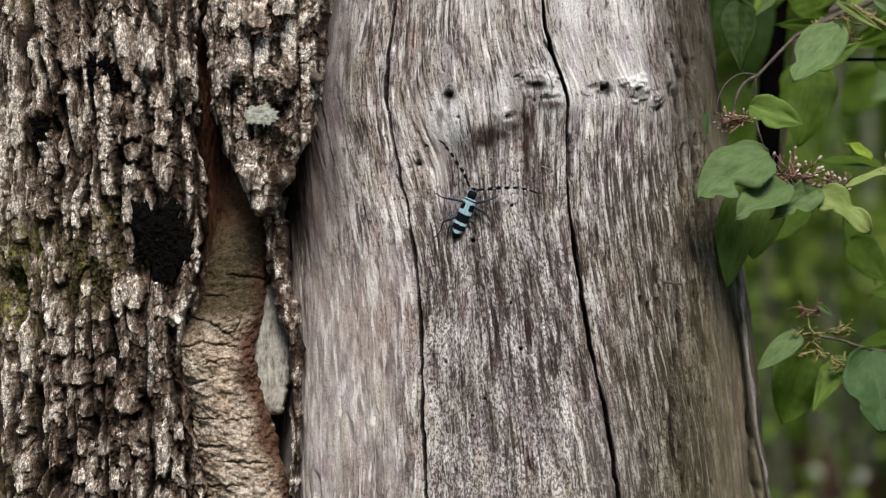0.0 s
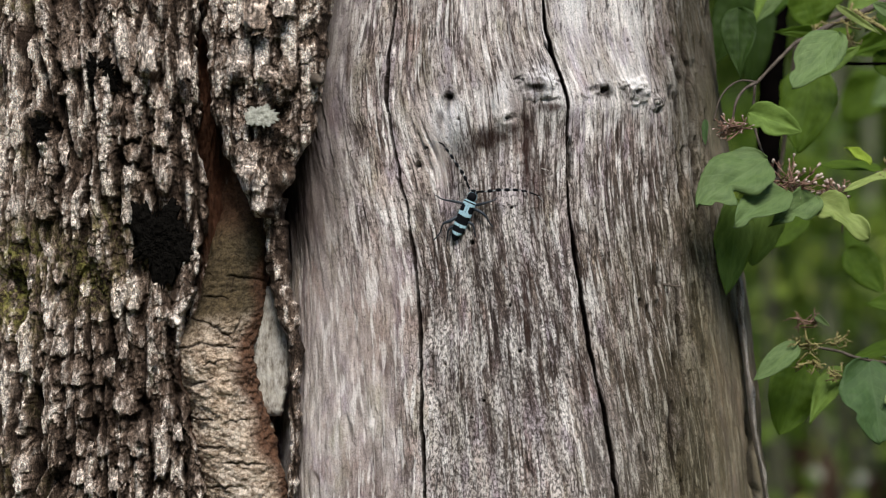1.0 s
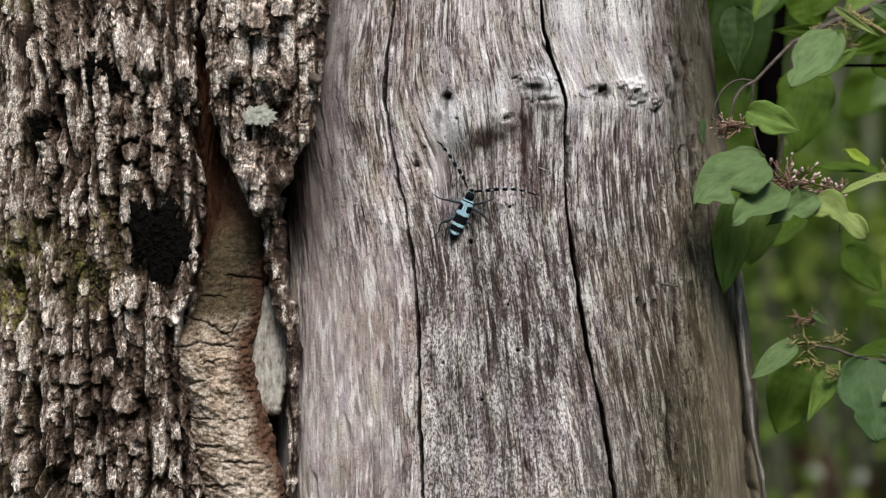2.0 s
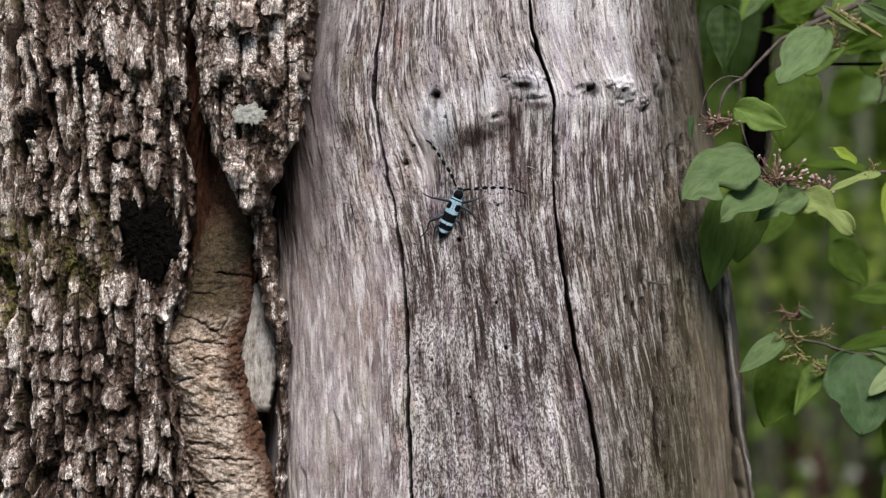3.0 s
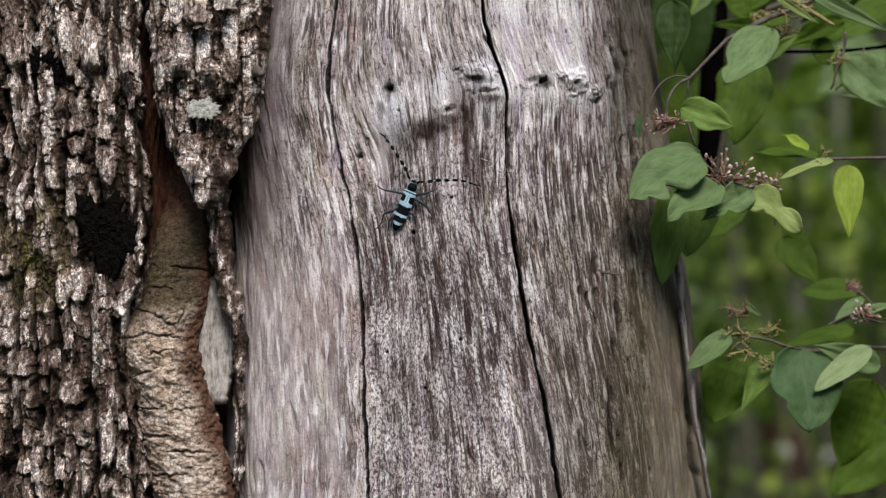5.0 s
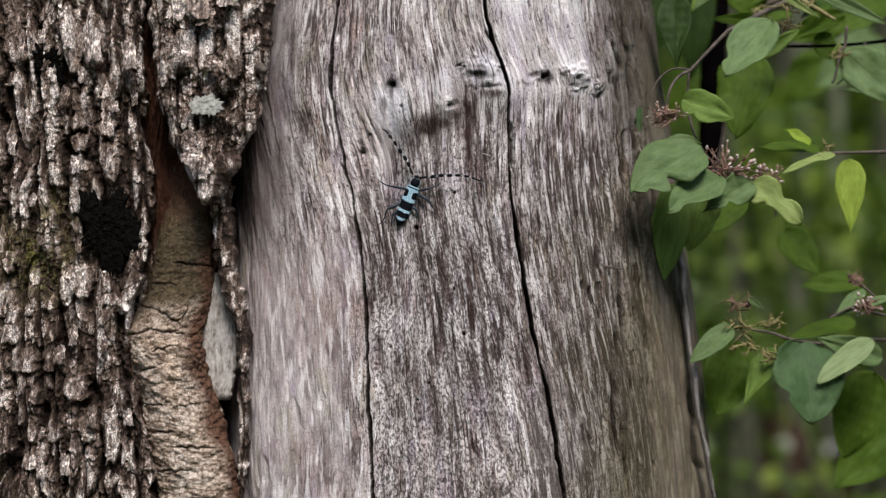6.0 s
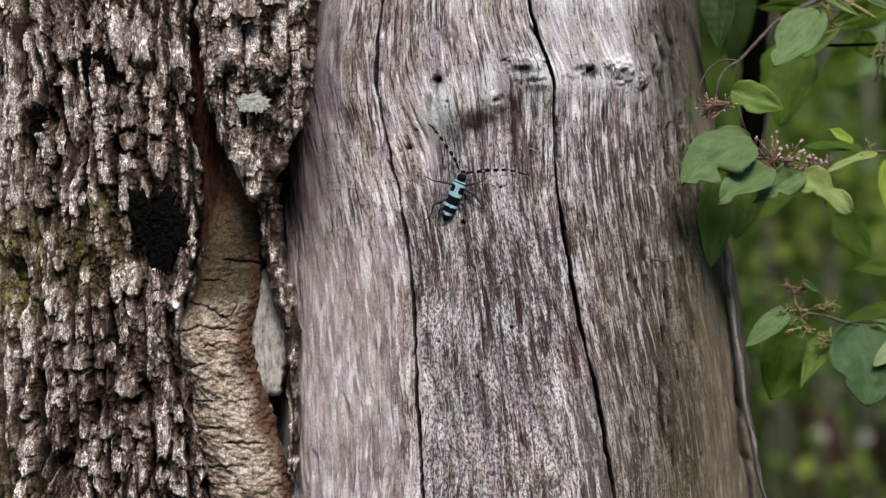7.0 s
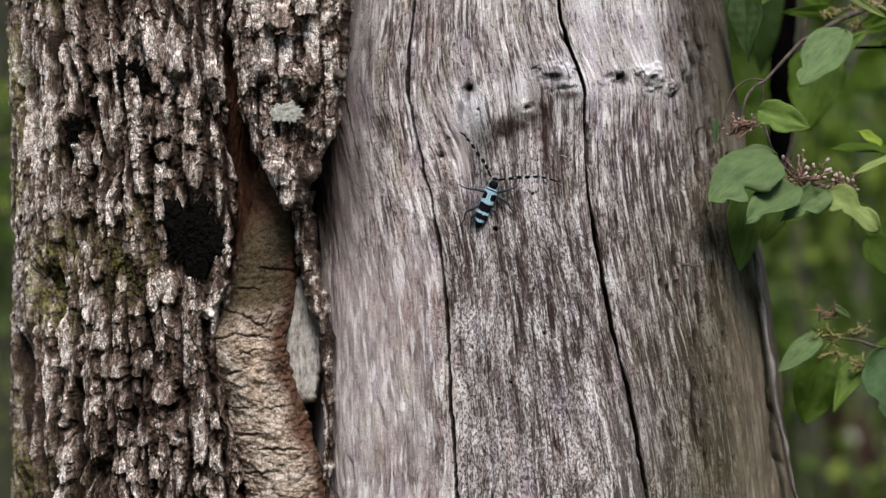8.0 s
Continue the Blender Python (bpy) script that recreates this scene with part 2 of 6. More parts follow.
    col = s.mix(s.math("MULTIPLY", brown, 0.35), col, (0.11, 0.075, 0.066))
    dots = s.noise(s.coords("UV", (900, 420, 1)), 1.0, 5, 0.7, 0.6)
    grainy = s.math("SUBTRACT", dots, s.math("MULTIPLY", s.math("ADD", s.attr("dense"), coarse), 0.065))
    col = s.mix(s.math("MULTIPLY", keen, s.ramp(grainy, [(0.35, 0.8), (0.41, 0.0)])), col, (0.045, 0.032, 0.028))
    col = s.mix(s.math("MULTIPLY", s.attr("stain"), s.ramp(fine, [(0.46, 1.0), (0.64, 0.78)])), col, (0.046, 0.023, 0.019))
    col = s.mix(s.math("MULTIPLY", s.attr("grey"), 0.4), col, (0.40, 0.36, 0.365))
    # browner fresh wood, multiplied down for the bark's shade beside it
    col = s.mix(s.math("MULTIPLY", s.attr("fresh_shade"), 0.95), col, s.mix(0.97, col, (0.135, 0.106, 0.095), "MULTIPLY"))
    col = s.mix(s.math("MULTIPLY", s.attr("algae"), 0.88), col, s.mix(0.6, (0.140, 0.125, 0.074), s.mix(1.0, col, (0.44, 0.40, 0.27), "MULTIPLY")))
    # the far edge's turned-away shade, painted as a dark olive brown
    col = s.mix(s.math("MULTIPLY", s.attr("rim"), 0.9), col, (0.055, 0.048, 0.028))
    col = s.mix(s.math("ADD", 0.25, s.math("MULTIPLY", keen, 0.5)), col, s.ramp(speck, [(0.34, 0.35), (0.5, 1.0), (0.66, 1.2)]), "MULTIPLY")
    # cracks, holes and knot creases go near black, depth shade painted in
    col = s.mix(s.attr("gap"), col, (0.018, 0.013, 0.011))
    s.put(s.math("MULTIPLY", s.math("SUBTRACT", 1.0, s.attr("gap")), 0.12), s.bsdf.inputs["Specular IOR Level"])
    dip = s.math("ADD", s.math("MULTIPLY", f1, -0.5), s.math("MULTIPLY", f2, -0.3))
    s.bump(s.math("MULTIPLY", s.math("ADD", 0.3, s.math("MULTIPLY", keen, 0.7)), s.math("ADD", s.math("ADD", fine, dip), s.math("MULTIPLY", speck, 0.5))), 0.9, 0.0012)
    return s.done(col)


def callus_material():
    s = Shade("callus_bark", 0.75, 0.3)
    v = s.coords("Object")
    wr = s.noise(s.coords("Object", (0.6, 0.6, 1)), 420, 6, 0.72, 0.4)
    big = s.noise(v, 30, 3)
    net = s.cell(s.coords("Object", (1, 1, 0.7)), 260, "DISTANCE_TO_EDGE")
    col = s.ramp(wr, [(0.34, (0.10, 0.062, 0.040)), (0.45, (0.37, 0.29, 0.222)), (0.57, (0.76, 0.655, 0.56))])
    col = s.mix(s.ramp(big, [(0.4, 0.0), (0.6, 0.6)]), col, s.mix(1.0, col, (0.78, 0.65, 0.52), "MULTIPLY"))
    # olive-brown young skin, darkened further for the overhanging tongue's shade
    col = s.mix(s.math("MULTIPLY", s.attr("young_shade"), 0.94), col, s.ramp(wr, [(0.3, (0.024, 0.016, 0.006)), (0.65, (0.100, 0.068, 0.025))]))
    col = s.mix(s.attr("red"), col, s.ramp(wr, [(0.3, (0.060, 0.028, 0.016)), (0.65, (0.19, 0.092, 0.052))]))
    grit = s.noise(v, 900, 5, 0.75)
    col = s.mix(0.7, col, s.ramp(grit, [(0.38, 0.35), (0.48, 1.0), (0.62, 1.3)]), "MULTIPLY")
    col = s.mix(s.ramp(net, [(0.0, 0.7), (0.06, 0.0)]), col, s.mix(1.0, col, (0.35, 0.28, 0.24), "MULTIPLY"))
    col = s.mix(s.attr("crack"), col, (0.030, 0.017, 0.010))
    s.bump(s.math("ADD", wr, grit), 0.9, 0.0012)
    return s.done(col)


def plain(name, dark, light, scale, rough=0.7, spec=0.3, bump=0.4, dist=0.0006, detail=4):
    s = Shade(name, rough, spec)
    n = s.noise(s.coords("Object"), scale, detail, 0.65)
    s.bump(n, bump, dist)
    return s.done(s.ramp(n, [(0.3, dark), (0.7, light)]))


def leaf_material(name, dark, light, through_amount=0.35):
    s = Shade(name, 0.58, 0.22)
    n = s.noise(s.coords("UV", (3, 5, 1)), 1.5, 4, 0.6)
    veins = s.noise(s.coords("UV", (1, 1, 1)), 26, 3, 0.6)
    u, w = s.uv_axis(0), s.math("ABSOLUTE", s.math("SUBTRACT", s.uv_axis(1), 0.5))
    wave = s.math("SINE", s.math("MULTIPLY", s.math("SUBTRACT", u, s.math("MULTIPLY", w, 0.7)), 46.0))
    rib = s.ramp(wave, [(0.75, 0.0), (1.0, 1.0)])
    mid = s.ramp(w, [(0.0, 1.0), (0.035, 0.0)])
    line = s.math("MAXIMUM", s.math("MULTIPLY", rib, 0.45), mid)
    col = s.ramp(n, [(0.3, dark), (0.7, light)])
    col = s.mix(s.math("MULTIPLY", line, 0.16), col, tuple(min(1, c * 1.6 + 0.03) for c in light))
    col = s.mix(s.ramp(s.random(), [(0.0, 0.0), (1.0, 0.25)]), col, tuple(c * 0.6 for c in dark))
    s.bump(s.math("ADD", veins, s.math("MULTIPLY", line, -0.8)), 0.35, 0.0008)
    s.done(col)
    tl = s.t.nodes.new("ShaderNodeBsdfTranslucent")
    glow = s.mix(1.0, col, (1.25, 1.3, 0.45), "MULTIPLY")
    s.t.links.new(glow, tl.inputs[0])
    mx = s.t.nodes.new("ShaderNodeMixShader")
    mx.inputs[0].default_value = through_amount
    s.t.links.new(s.bsdf.outputs[0], mx.inputs[1])
    s.t.links.new(tl.outputs[0], mx.inputs[2])
    s.t.links.new(mx.outputs[0], s.t.nodes["Material Output"].inputs[0])
    return s.m


BARK = bark_material()
SCALE = bark_material("loose_bark_scale", True)
WOOD = wood_material()
CALLUS = callus_material()


def strip_material():
    s = Shade("pale_lichen_bark", 0.88, 0.2)
    v = s.coords("Object")
    fibre = s.noise(s.coords("Object", (1, 1, 0.3)), 420, 6, 0.75)
    big = s.noise(v, 70, 4, 0.6, 0.4)
    col = s.ramp(fibre, [(0.34, (0.12, 0.10, 0.085)), (0.47, (0.37, 0.34, 0.31)), (0.64, (0.61, 0.58, 0.545))])
    col = s.mix(s.ramp(big, [(0.45, 0.0), (0.6, 0.6)]), col, s.mix(1.0, col, (0.95, 0.92, 0.86), "MULTIPLY"))
    col = s.mix(s.ramp(big, [(0.34, 0.8), (0.46, 0.0)]), col, (0.14, 0.105, 0.08))
    s.bump(fibre, 0.9, 0.0014)
    return s.done(col)


LICHEN = strip_material()
MINT = plain("pale_lichen", (0.20, 0.195, 0.165), (0.56, 0.56, 0.50), 420, 0.9, 0.15, 0.6, 0.0006)
SILK = plain("pale_silk", (0.40, 0.37, 0.34), (0.58, 0.54, 0.50), 600)
MATT_BLACK = plain("matt_black_crust", (0.002, 0.0018, 0.0016), (0.010, 0.009, 0.008), 500, 1.0, 0.0, 0.8, 0.001, 6)
LEAF_PALE = leaf_material("pale_green_leaf", (0.106, 0.170, 0.058), (0.193, 0.280, 0.106), 0.3)
LEAF_DEEP = leaf_material("deep_green_leaf", (0.10, 0.18, 0.018), (0.18, 0.29, 0.035), 0.62)
# two darker copies of the leaf green, shade mixed into the colour
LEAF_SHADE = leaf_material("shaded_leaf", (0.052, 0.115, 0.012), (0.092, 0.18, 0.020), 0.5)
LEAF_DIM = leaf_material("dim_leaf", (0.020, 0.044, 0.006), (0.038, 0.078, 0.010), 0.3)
LEAF_MID = leaf_material("fresh_green_leaf", (0.15, 0.245, 0.045), (0.25, 0.37, 0.08), 0.4)
LEAF_COOL = leaf_material("cool_green_leaf", (0.052, 0.102, 0.034), (0.095, 0.165, 0.058), 0.3)
LEAF_LIGHT = leaf_material("light_green_leaf", (0.24, 0.32, 0.13), (0.38, 0.47, 0.23), 0.35)
LEAF_OLD = leaf_material("pale_yellow_leaf", (0.22, 0.29, 0.075), (0.38, 0.45, 0.16), 0.35)
LEAF_YELLOW = leaf_material("yellow_green_leaf", (0.30, 0.40, 0.05), (0.50, 0.62, 0.10), 0.5)
TWIG = plain("twig_bark", (0.045, 0.034, 0.027), (0.14, 0.11, 0.088), 300)
BUD = plain("pale_pink_bud", (0.35, 0.24, 0.21), (0.68, 0.55, 0.50), 600)
STALK = plain("brown_flower_stalk", (0.12, 0.06, 0.045), (0.33, 0.2, 0.15), 500)
GREEN_BUD = plain("olive_seed_stalk", (0.10, 0.075, 0.025), (0.38, 0.33, 0.14), 500)
# bark colour taken near black, deep shade included
DARK_STEM = plain("near_black_bark", (0.0012, 0.0012, 0.0012), (0.004, 0.003, 0.003), 60, 1.0, 0.0)
BLUE = plain("sky_blue_velvet", (0.26, 0.43, 0.52), (0.44, 0.63, 0.72), 900, 0.8, 0.2, 0.3, 0.0002)
ANTENNA = plain("pale_antenna", (0.26, 0.30, 0.32), (0.42, 0.46, 0.48), 900)
BLACK = plain("black_velvet", (0.002, 0.0025, 0.004), (0.005, 0.006, 0.009), 900, 0.75, 0.12, 0.3, 0.0002)
LEG = plain("slate_blue_leg", (0.008, 0.011, 0.016), (0.035, 0.048, 0.066), 900, 0.5, 0.4, 0.2, 0.0001)


# ---- the trunk: a bare dead stem grown together with a barked one ----
tree = thing("old_tree", "old tree, half rough brown bark, half bare silvery dead wood", "tree")

AXIS_Y = 0.130


def wood_axis(z):
    return 0.039 - 0.0150 * np.tanh((z - 1.3) / 0.3)


def wood_radius(z):
    return 0.130 - 0.0205 * np.tanh((z - 1.3) / 0.3)


def line_of(pairs):
    """A smooth function x(z) through (x, z) pairs in millimetres."""
    z = np.array([p[1] for p in pairs])[::-1] / 1000 + 1.3
    x = np.array([p[0] for p in pairs])[::-1] / 1000

    def at(zz):
        s = 0
        for k in (-0.012, -0.006, 0.0, 0.006, 0.012):
            s = s + np.interp(zz + k, z, x)
        return s / 5
    return at


CRACK_ONE = line_of([(-20.9, 215.0), (-22.6, 156.9), (-23.5, 127.9), (-25.5, 107.6), (-27.8, 87.3), (-27.6, 72.8), (-25.2, 55.4), (-22.0, 38.0), (-18.6, 17.7), (-15.4, 0.3), (-13.1, -20.0), (-11.6, -37.4), (-11.6, -75.1), (-10.7, -104.1), (-9.9, -127.9), (-8.1, -220.2)])
CRACK_TWO = line_of([(48.7, 215.0), (50.2, 156.9), (51.1, 127.9), (52.5, 110.5), (54.0, 100.4), (58.3, 95.4), (62.1, 84.4), (63.8, 69.9), (63.5, 49.6), (63.5, 29.3), (65.6, 9.0), (68.8, -8.4), (71.4, -28.7), (75.1, -49.0), (80.1, -72.2), (84.4, -92.5), (90.2, -127.9), (100.4, -220.2)])


def crack_angle(line, z):
    """Where on the stem's round a crack seen along line lies at each height."""
    y = np.zeros_like(z)
    for _ in range(6):
        q = (1.07 + y) / 1.07
        x = line((z - 1.3) / q + 1.3) * q
        th = np.arcsin(np.clip((x - wood_axis(z)) / wood_radius(z), -0.95, 0.95))
        y = AXIS_Y - wood_radius(z) * np.cos(th)
    return th


def wood_mesh():
    # angle 0 faces the camera (-y), growing to the right; columns follow the two cracks
    zz = spread(-0.05, 4.2, 1.12, 1.50, 0.0006, 70)
    jag = [0.0006 * fbm(zz * 120, zz * 0 + k * 7, 4) for k in (1, 2)]
    t1 = crack_angle(CRACK_ONE, zz)
    t2 = crack_angle(CRACK_TWO, zz)
    k1, k2 = float(np.interp(1.3, zz, t1)), float(np.interp(1.3, zz, t2))
    dense = np.concatenate([k + np.arange(-0.030, 0.0301, 0.0018) for k in (k1, k2)])
    fine = np.unique(np.concatenate([np.arange(-1.95, 1.95, 0.0042), dense]))
    back = np.linspace(1.95, 2 * math.pi - 1.95, 40)
    th = np.concatenate([fine, back])
    S0, Z = np.meshgrid(th, zz)
    T = np.stack([np.interp(th, [-1.95, k1, k2, 1.95, 7.0], [-1.95, p, q, 1.95, 7.0]) for p, q in zip(t1, t2)])
    # fuller towards the barked side
    full = (np.abs(np.sin(T)) ** 3.6 + np.abs(np.cos(T)) ** 3.6) ** (-1 / 3.6) - 1
    R0 = wood_radius(Z) * (1 + full * step(-0.42, -0.8, T) * (T < 0) * step(-2.2, -1.6, T))
    AX = wood_axis(Z)
    front = np.cos(T)
    X = AX + R0 * np.sin(T)
    # where the point shows on the plane of the front
    Y = AXIS_Y - R0 * front
    U = X * 1.07 / (1.07 + Y)
    W = (Z - 1.3) * 1.07 / (1.07 + Y) + 1.3
    G = 0.135 * np.where(S0 > math.pi, S0 - 2 * math.pi, S0)
    # the grain leans round the swelling
    G = G - 0.010 * np.exp(-((U * 1000 - (-1.2)) / 16) ** 2) * step((90.2), (32.2), W * 1000 - 1300) * step(-162.2, 32.2, W * 1000 - 1300) + 0.0012 * vnoise(U * 25, W * 16)
    d = np.zeros_like(X)
    # the swollen ring below the old branch scar
    line = 1.3 + ((58.3) + 18.0 * step((-5.5), (62.7), U * 1000) - 5.0 * step((91.7), (126.5), U * 1000)) / 1000 + 0.0018 * vnoise(U * 70, U * 0 + 3)
    s = W - line
    along = step((-20.0), (14.8), U * 1000) * (1 - 0.66 * step((48.2), (80.1), U * 1000)) * (1 - step((103.3), (138.1), U * 1000))
    above = np.where(s > 0, np.exp(-(np.abs(s) / 0.034) ** 1.5), np.exp(-(s / 0.0105) ** 2))
    lump = 0.9 + 0.45 * vnoise(U * 110, W * 40)
    d += 0.0058 * above * along * lump
    d -= 0.0008 * along * np.exp(-((s + 0.018) / 0.012) ** 2)
    # healed-over knots: low uneven mounds with a dark crescent below or beside
    crescent = np.zeros_like(X)
    for kx, kz, kr, high, turn in (((48.4), (84.4), 7.5, 3.2, 0.2), ((81.5), (82.7), 4.4, 1.8, -0.5), ((98.1), (81.5), 6.2, 3.6, 0.3), ((107.9), (75.4), 4.4, 2.8, 1.2), ((91.1), (84.4), 2.6, 1.4, -0.4), ((32.8), (67.6), 3.2, 0.8, -0.3), ((39.7), (87.9), 2.0, 1.0, 0.6), ((3.8), (79.2), 3.4, 1.0, 0.0), ((71.4), (78.6), 2.4, 1.2, 0.8), ((59.8), (86.7), 2.4, 1.1, 0.2)):
        ex, ez = U * 1000 - kx, W * 1000 - 1300 - kz
        e = np.hypot(ex, ez * 1.15) / kr * (1 + 0.28 * vnoise(U * 420 + kx, W * 420))
        d += 0.001 * high * np.exp(-e ** 4) * (front > 0)
        cut = np.exp(-((e - 0.55) / 0.16) ** 2) * step(0.15, 0.75, -np.cos(np.arctan2(ex, ez) - turn)) * (front > 0)
        d -= 0.0016 * cut
        d += 0.0005 * np.sin(e * 13) * np.exp(-(e / 1.3) ** 4) * (front > 0)
        crescent = np.maximum(crescent, cut)
    # dark eyes of old knots
    eyes = np.zeros_like(X)
    for kx, kz, rx, rz, lean in ((47.6, 82.4, 5.2, 1.8, 0.0), (54.5, 76.3, 4.5, 1.2, 0.0), (83.6, 79.8, 3.2, 2.6, 0.0), (3.8, 77.5, 3.0, 2.6, 0.0), (2.6, 73.4, 1.4, 4.0, 0.0), (35.1, 67.6, 2.6, 1.9, 0.0), (109.7, 72.2, 1.6, 3.0, 0.2), (38.6, 87.9, 2.8, 0.8, 0.25), (97.5, 80.6, 1.6, 1.3, 0.0), (76.6, 82.1, 3.0, 1.6, 0.3), (-13.3, 43.2, 1.4, 1.8, 0.0)):
        ex, ez = U * 1000 - kx + 0.5 * vnoise(U * 600, W * 500), W * 1000 - 1300 - kz + 0.5 * vnoise(U * 500, W * 600)
        on = np.exp(-((ex / rx) ** 2 + ((ez - lean * ex) / rz) ** 2) ** 1.5) * (front > 0)
        d -= 0.0018 * on
        eyes = np.maximum(eyes, on)
    # small swellings and sunken places
    d += 0.0022 * fbm(G * 28, Z * 9, 3) + 0.0014 * fbm(G * 75, Z * 22, 3)
    # furrows of the grain
    streak = fbm(G * 330, Z * 52, 4)
    d += 0.0006 * streak + 0.00035 * fbm(G * 900, Z * 160, 3)
    d -= 0.0012 * step(0.30, 0.6, fbm(G * 300 + 40, Z * 34, 3))
    # the two cracks
    gap = np.zeros_like(X)
    for k, wide, j in ((k1, 0.00082, jag[0]), (k2, 0.00100, jag[1])):
        w = wide * (0.9 + 0.35 * vnoise(W * 60, W * 0 + 9 + k))
        e = np.abs((S0 - k) * 0.13 - j[:, None])
        d -= 0.016 * np.exp(-(e / (w * 0.72)) ** 6)
        gap = np.maximum(gap, np.exp(-(e / (w * 1.3)) ** 10))
        d -= 0.0008 * np.exp(-(e / 0.005) ** 2)
    # long splits near the edge
    for ux, z0, z1, deep in (((127.1), (40.9), (110.5), 0.004), ((121.6), (-57.7), (-22.9), 0.004), ((159.8), (-121.6), (-88.2), 0.007), ((116.6), (-112.8), (-75.1), 0.003), ((131.1), (6.1), (55.4), 0.004)):
        inside = step(z0 - 12, z0 + 6, (W - 1.3) * 1000) * (1 - step(z1 - 6, z1 + 12, (W - 1.3) * 1000))
        bend = ux / 1000 - 0.10 * (W - 1.3 - (z0 + z1) / 2000) + 0.001 * vnoise(W * 110, W * 0 + ux)
        cut = np.exp(-(np.abs(U - bend) / 0.0011) ** 2) * inside * (front > -0.2)
        d -= deep * cut
        gap = np.maximum(gap, 0.9 * cut)
    # a second thin crack beside the wide one, and short knife-like slits
    for ux, z0, z1, thin, lean in ((65.0, 34.5, 56.0, 1.0, 0.02), (54.5, 97.8, 104.7, 0.7, -0.5), (120.7, -49.0, -37.4, 0.8, 0.0), (113.4, 20.0, 35.7, 0.8, 0.0), (119.5, 84.4, 97.8, 1.0, -0.35), (123.9, 29.3, 51.9, 1.0, 0.0), (127.1, 51.9, 71.1, 0.9, 0.0)):
        w = (W - 1.3) * 1000
        cut = np.exp(-(np.abs(U * 1000 - ux - lean * (w - (z0 + z1) / 2) - 0.5 * vnoise(w * 0.3, w * 0 + ux)) / thin) ** 2) * step(z0 - 3, z0 + 3, w) * (1 - step(z1 - 3, z1 + 3, w)) * (front > -0.2)
        d -= 0.004 * cut
        gap = np.maximum(gap, 0.95 * cut)
    # many short slits where the grain opens towards the edge
    rs = np.random.RandomState(4)
    for _ in range(80):
        gx, gz = rs.uniform((101.0), (138.7)), rs.uniform((-133.2), (139.5))
        long, thin = rs.uniform(2.0, 6.5), rs.uniform(0.35, 0.75)
        lean = -0.10 * (W * 1000 - 1300 - gz)
        cut = np.exp(-((U * 1000 - gx - lean) / thin) ** 2 - ((W * 1000 - 1300 - gz) / long) ** 4) * (front > -0.2)
        d -= 0.0025 * cut
        gap = np.maximum(gap, 0.85 * cut)
    # bored holes
    for hx, hz, hr in (((3.8), (78.0), 1.4), ((-8.4), (51.9), 0.7), ((-13.6), (42.9), 0.9), ((15.1), (3.2), 1.2), ((32.8), (67.0), 0.9), ((35.1), (21.2), 0.8), ((81.5), (81.5), 1.7), (9.0, 66.4, 0.6), (34.5, -29.0, 0.7), (0.6, -59.2, 0.7), (20.9, -78.0, 0.7), (14.2, -86.7, 0.6), (39.5, -52.5, 0.9), (97.5, 80.6, 0.9)):
        e = np.hypot(U * 1000 - hx, (W - 1.3) * 1000 - hz)
        d -= 0.004 * np.exp(-(e / hr) ** 4) * (front > 0)
        gap = np.maximum(gap, 0.9 * np.exp(-(e / hr) ** 4) * (front > 0))
    R = (R0 + d) * np.where(Z > 4.19, 0.05, 1.0)
    co = np.stack([AX + R * np.sin(T), AXIS_Y - R * np.cos(T), Z], axis=-1)
    crumb = 0.6 + 1.0 * step(11.9, -8.4, W * 1000 - 1300) * step(-12.2, -5.5, U * 1000) * (1 - 0.5 * step(120.7, 132.3, U * 1000))
    uv = np.stack([G + crumb * (0.00035 * fbm(G * 210, Z * 60, 3) + 0.00012 * vnoise(G * 900, Z * 300)), Z + crumb * 0.001 * fbm(G * 260 + 9, Z * 60, 2)], axis=-1)
    me = grid_mesh("dead_wood", co, uv, wrap=True)
    n1 = fbm(G * 60, Z * 14, 4)
    fleck = fbm(G * 190 + 5, Z * 30, 2)
    stain = 0.4 * np.exp(-((s + 0.020) / 0.018) ** 2) * along * step(4.6, 16.2, U * 1000) * step(-0.3, 0.3, n1 + 0.3) * (1 - 0.5 * step((45.3), (62.7), U * 1000))
    stain = np.maximum(stain, np.exp(-((U * 1000 - (42.6) + 1.2 * n1) / 2.6) ** 2) * step((72.8), (65.6), W * 1000 - 1300) * (1 - step((40.9), (27.8), W * 1000 - 1300)))
    stain = np.maximum(stain, 0.45 * step(0.2, 0.6, fbm(G * 110 + 8, Z * 9, 3)) * step((13.3), (33.7), U * 1000) * (1 - step((51.1), (65.6), U * 1000)))
    for hx, hz in (((3.8), (78.0)), ((81.5), (81.5)), ((48.2), (83.8)), ((14.8), (0.3))):
        stain = np.maximum(stain, 0.9 * np.exp(-(((U * 1000 - hx) / 3.2) ** 2 + ((W * 1000 - 1300 - hz) / 4.5) ** 2)))
    gap = np.maximum(np.maximum(gap, 0.85 * crescent), 0.8 * eyes * (0.75 + 0.4 * fleck))
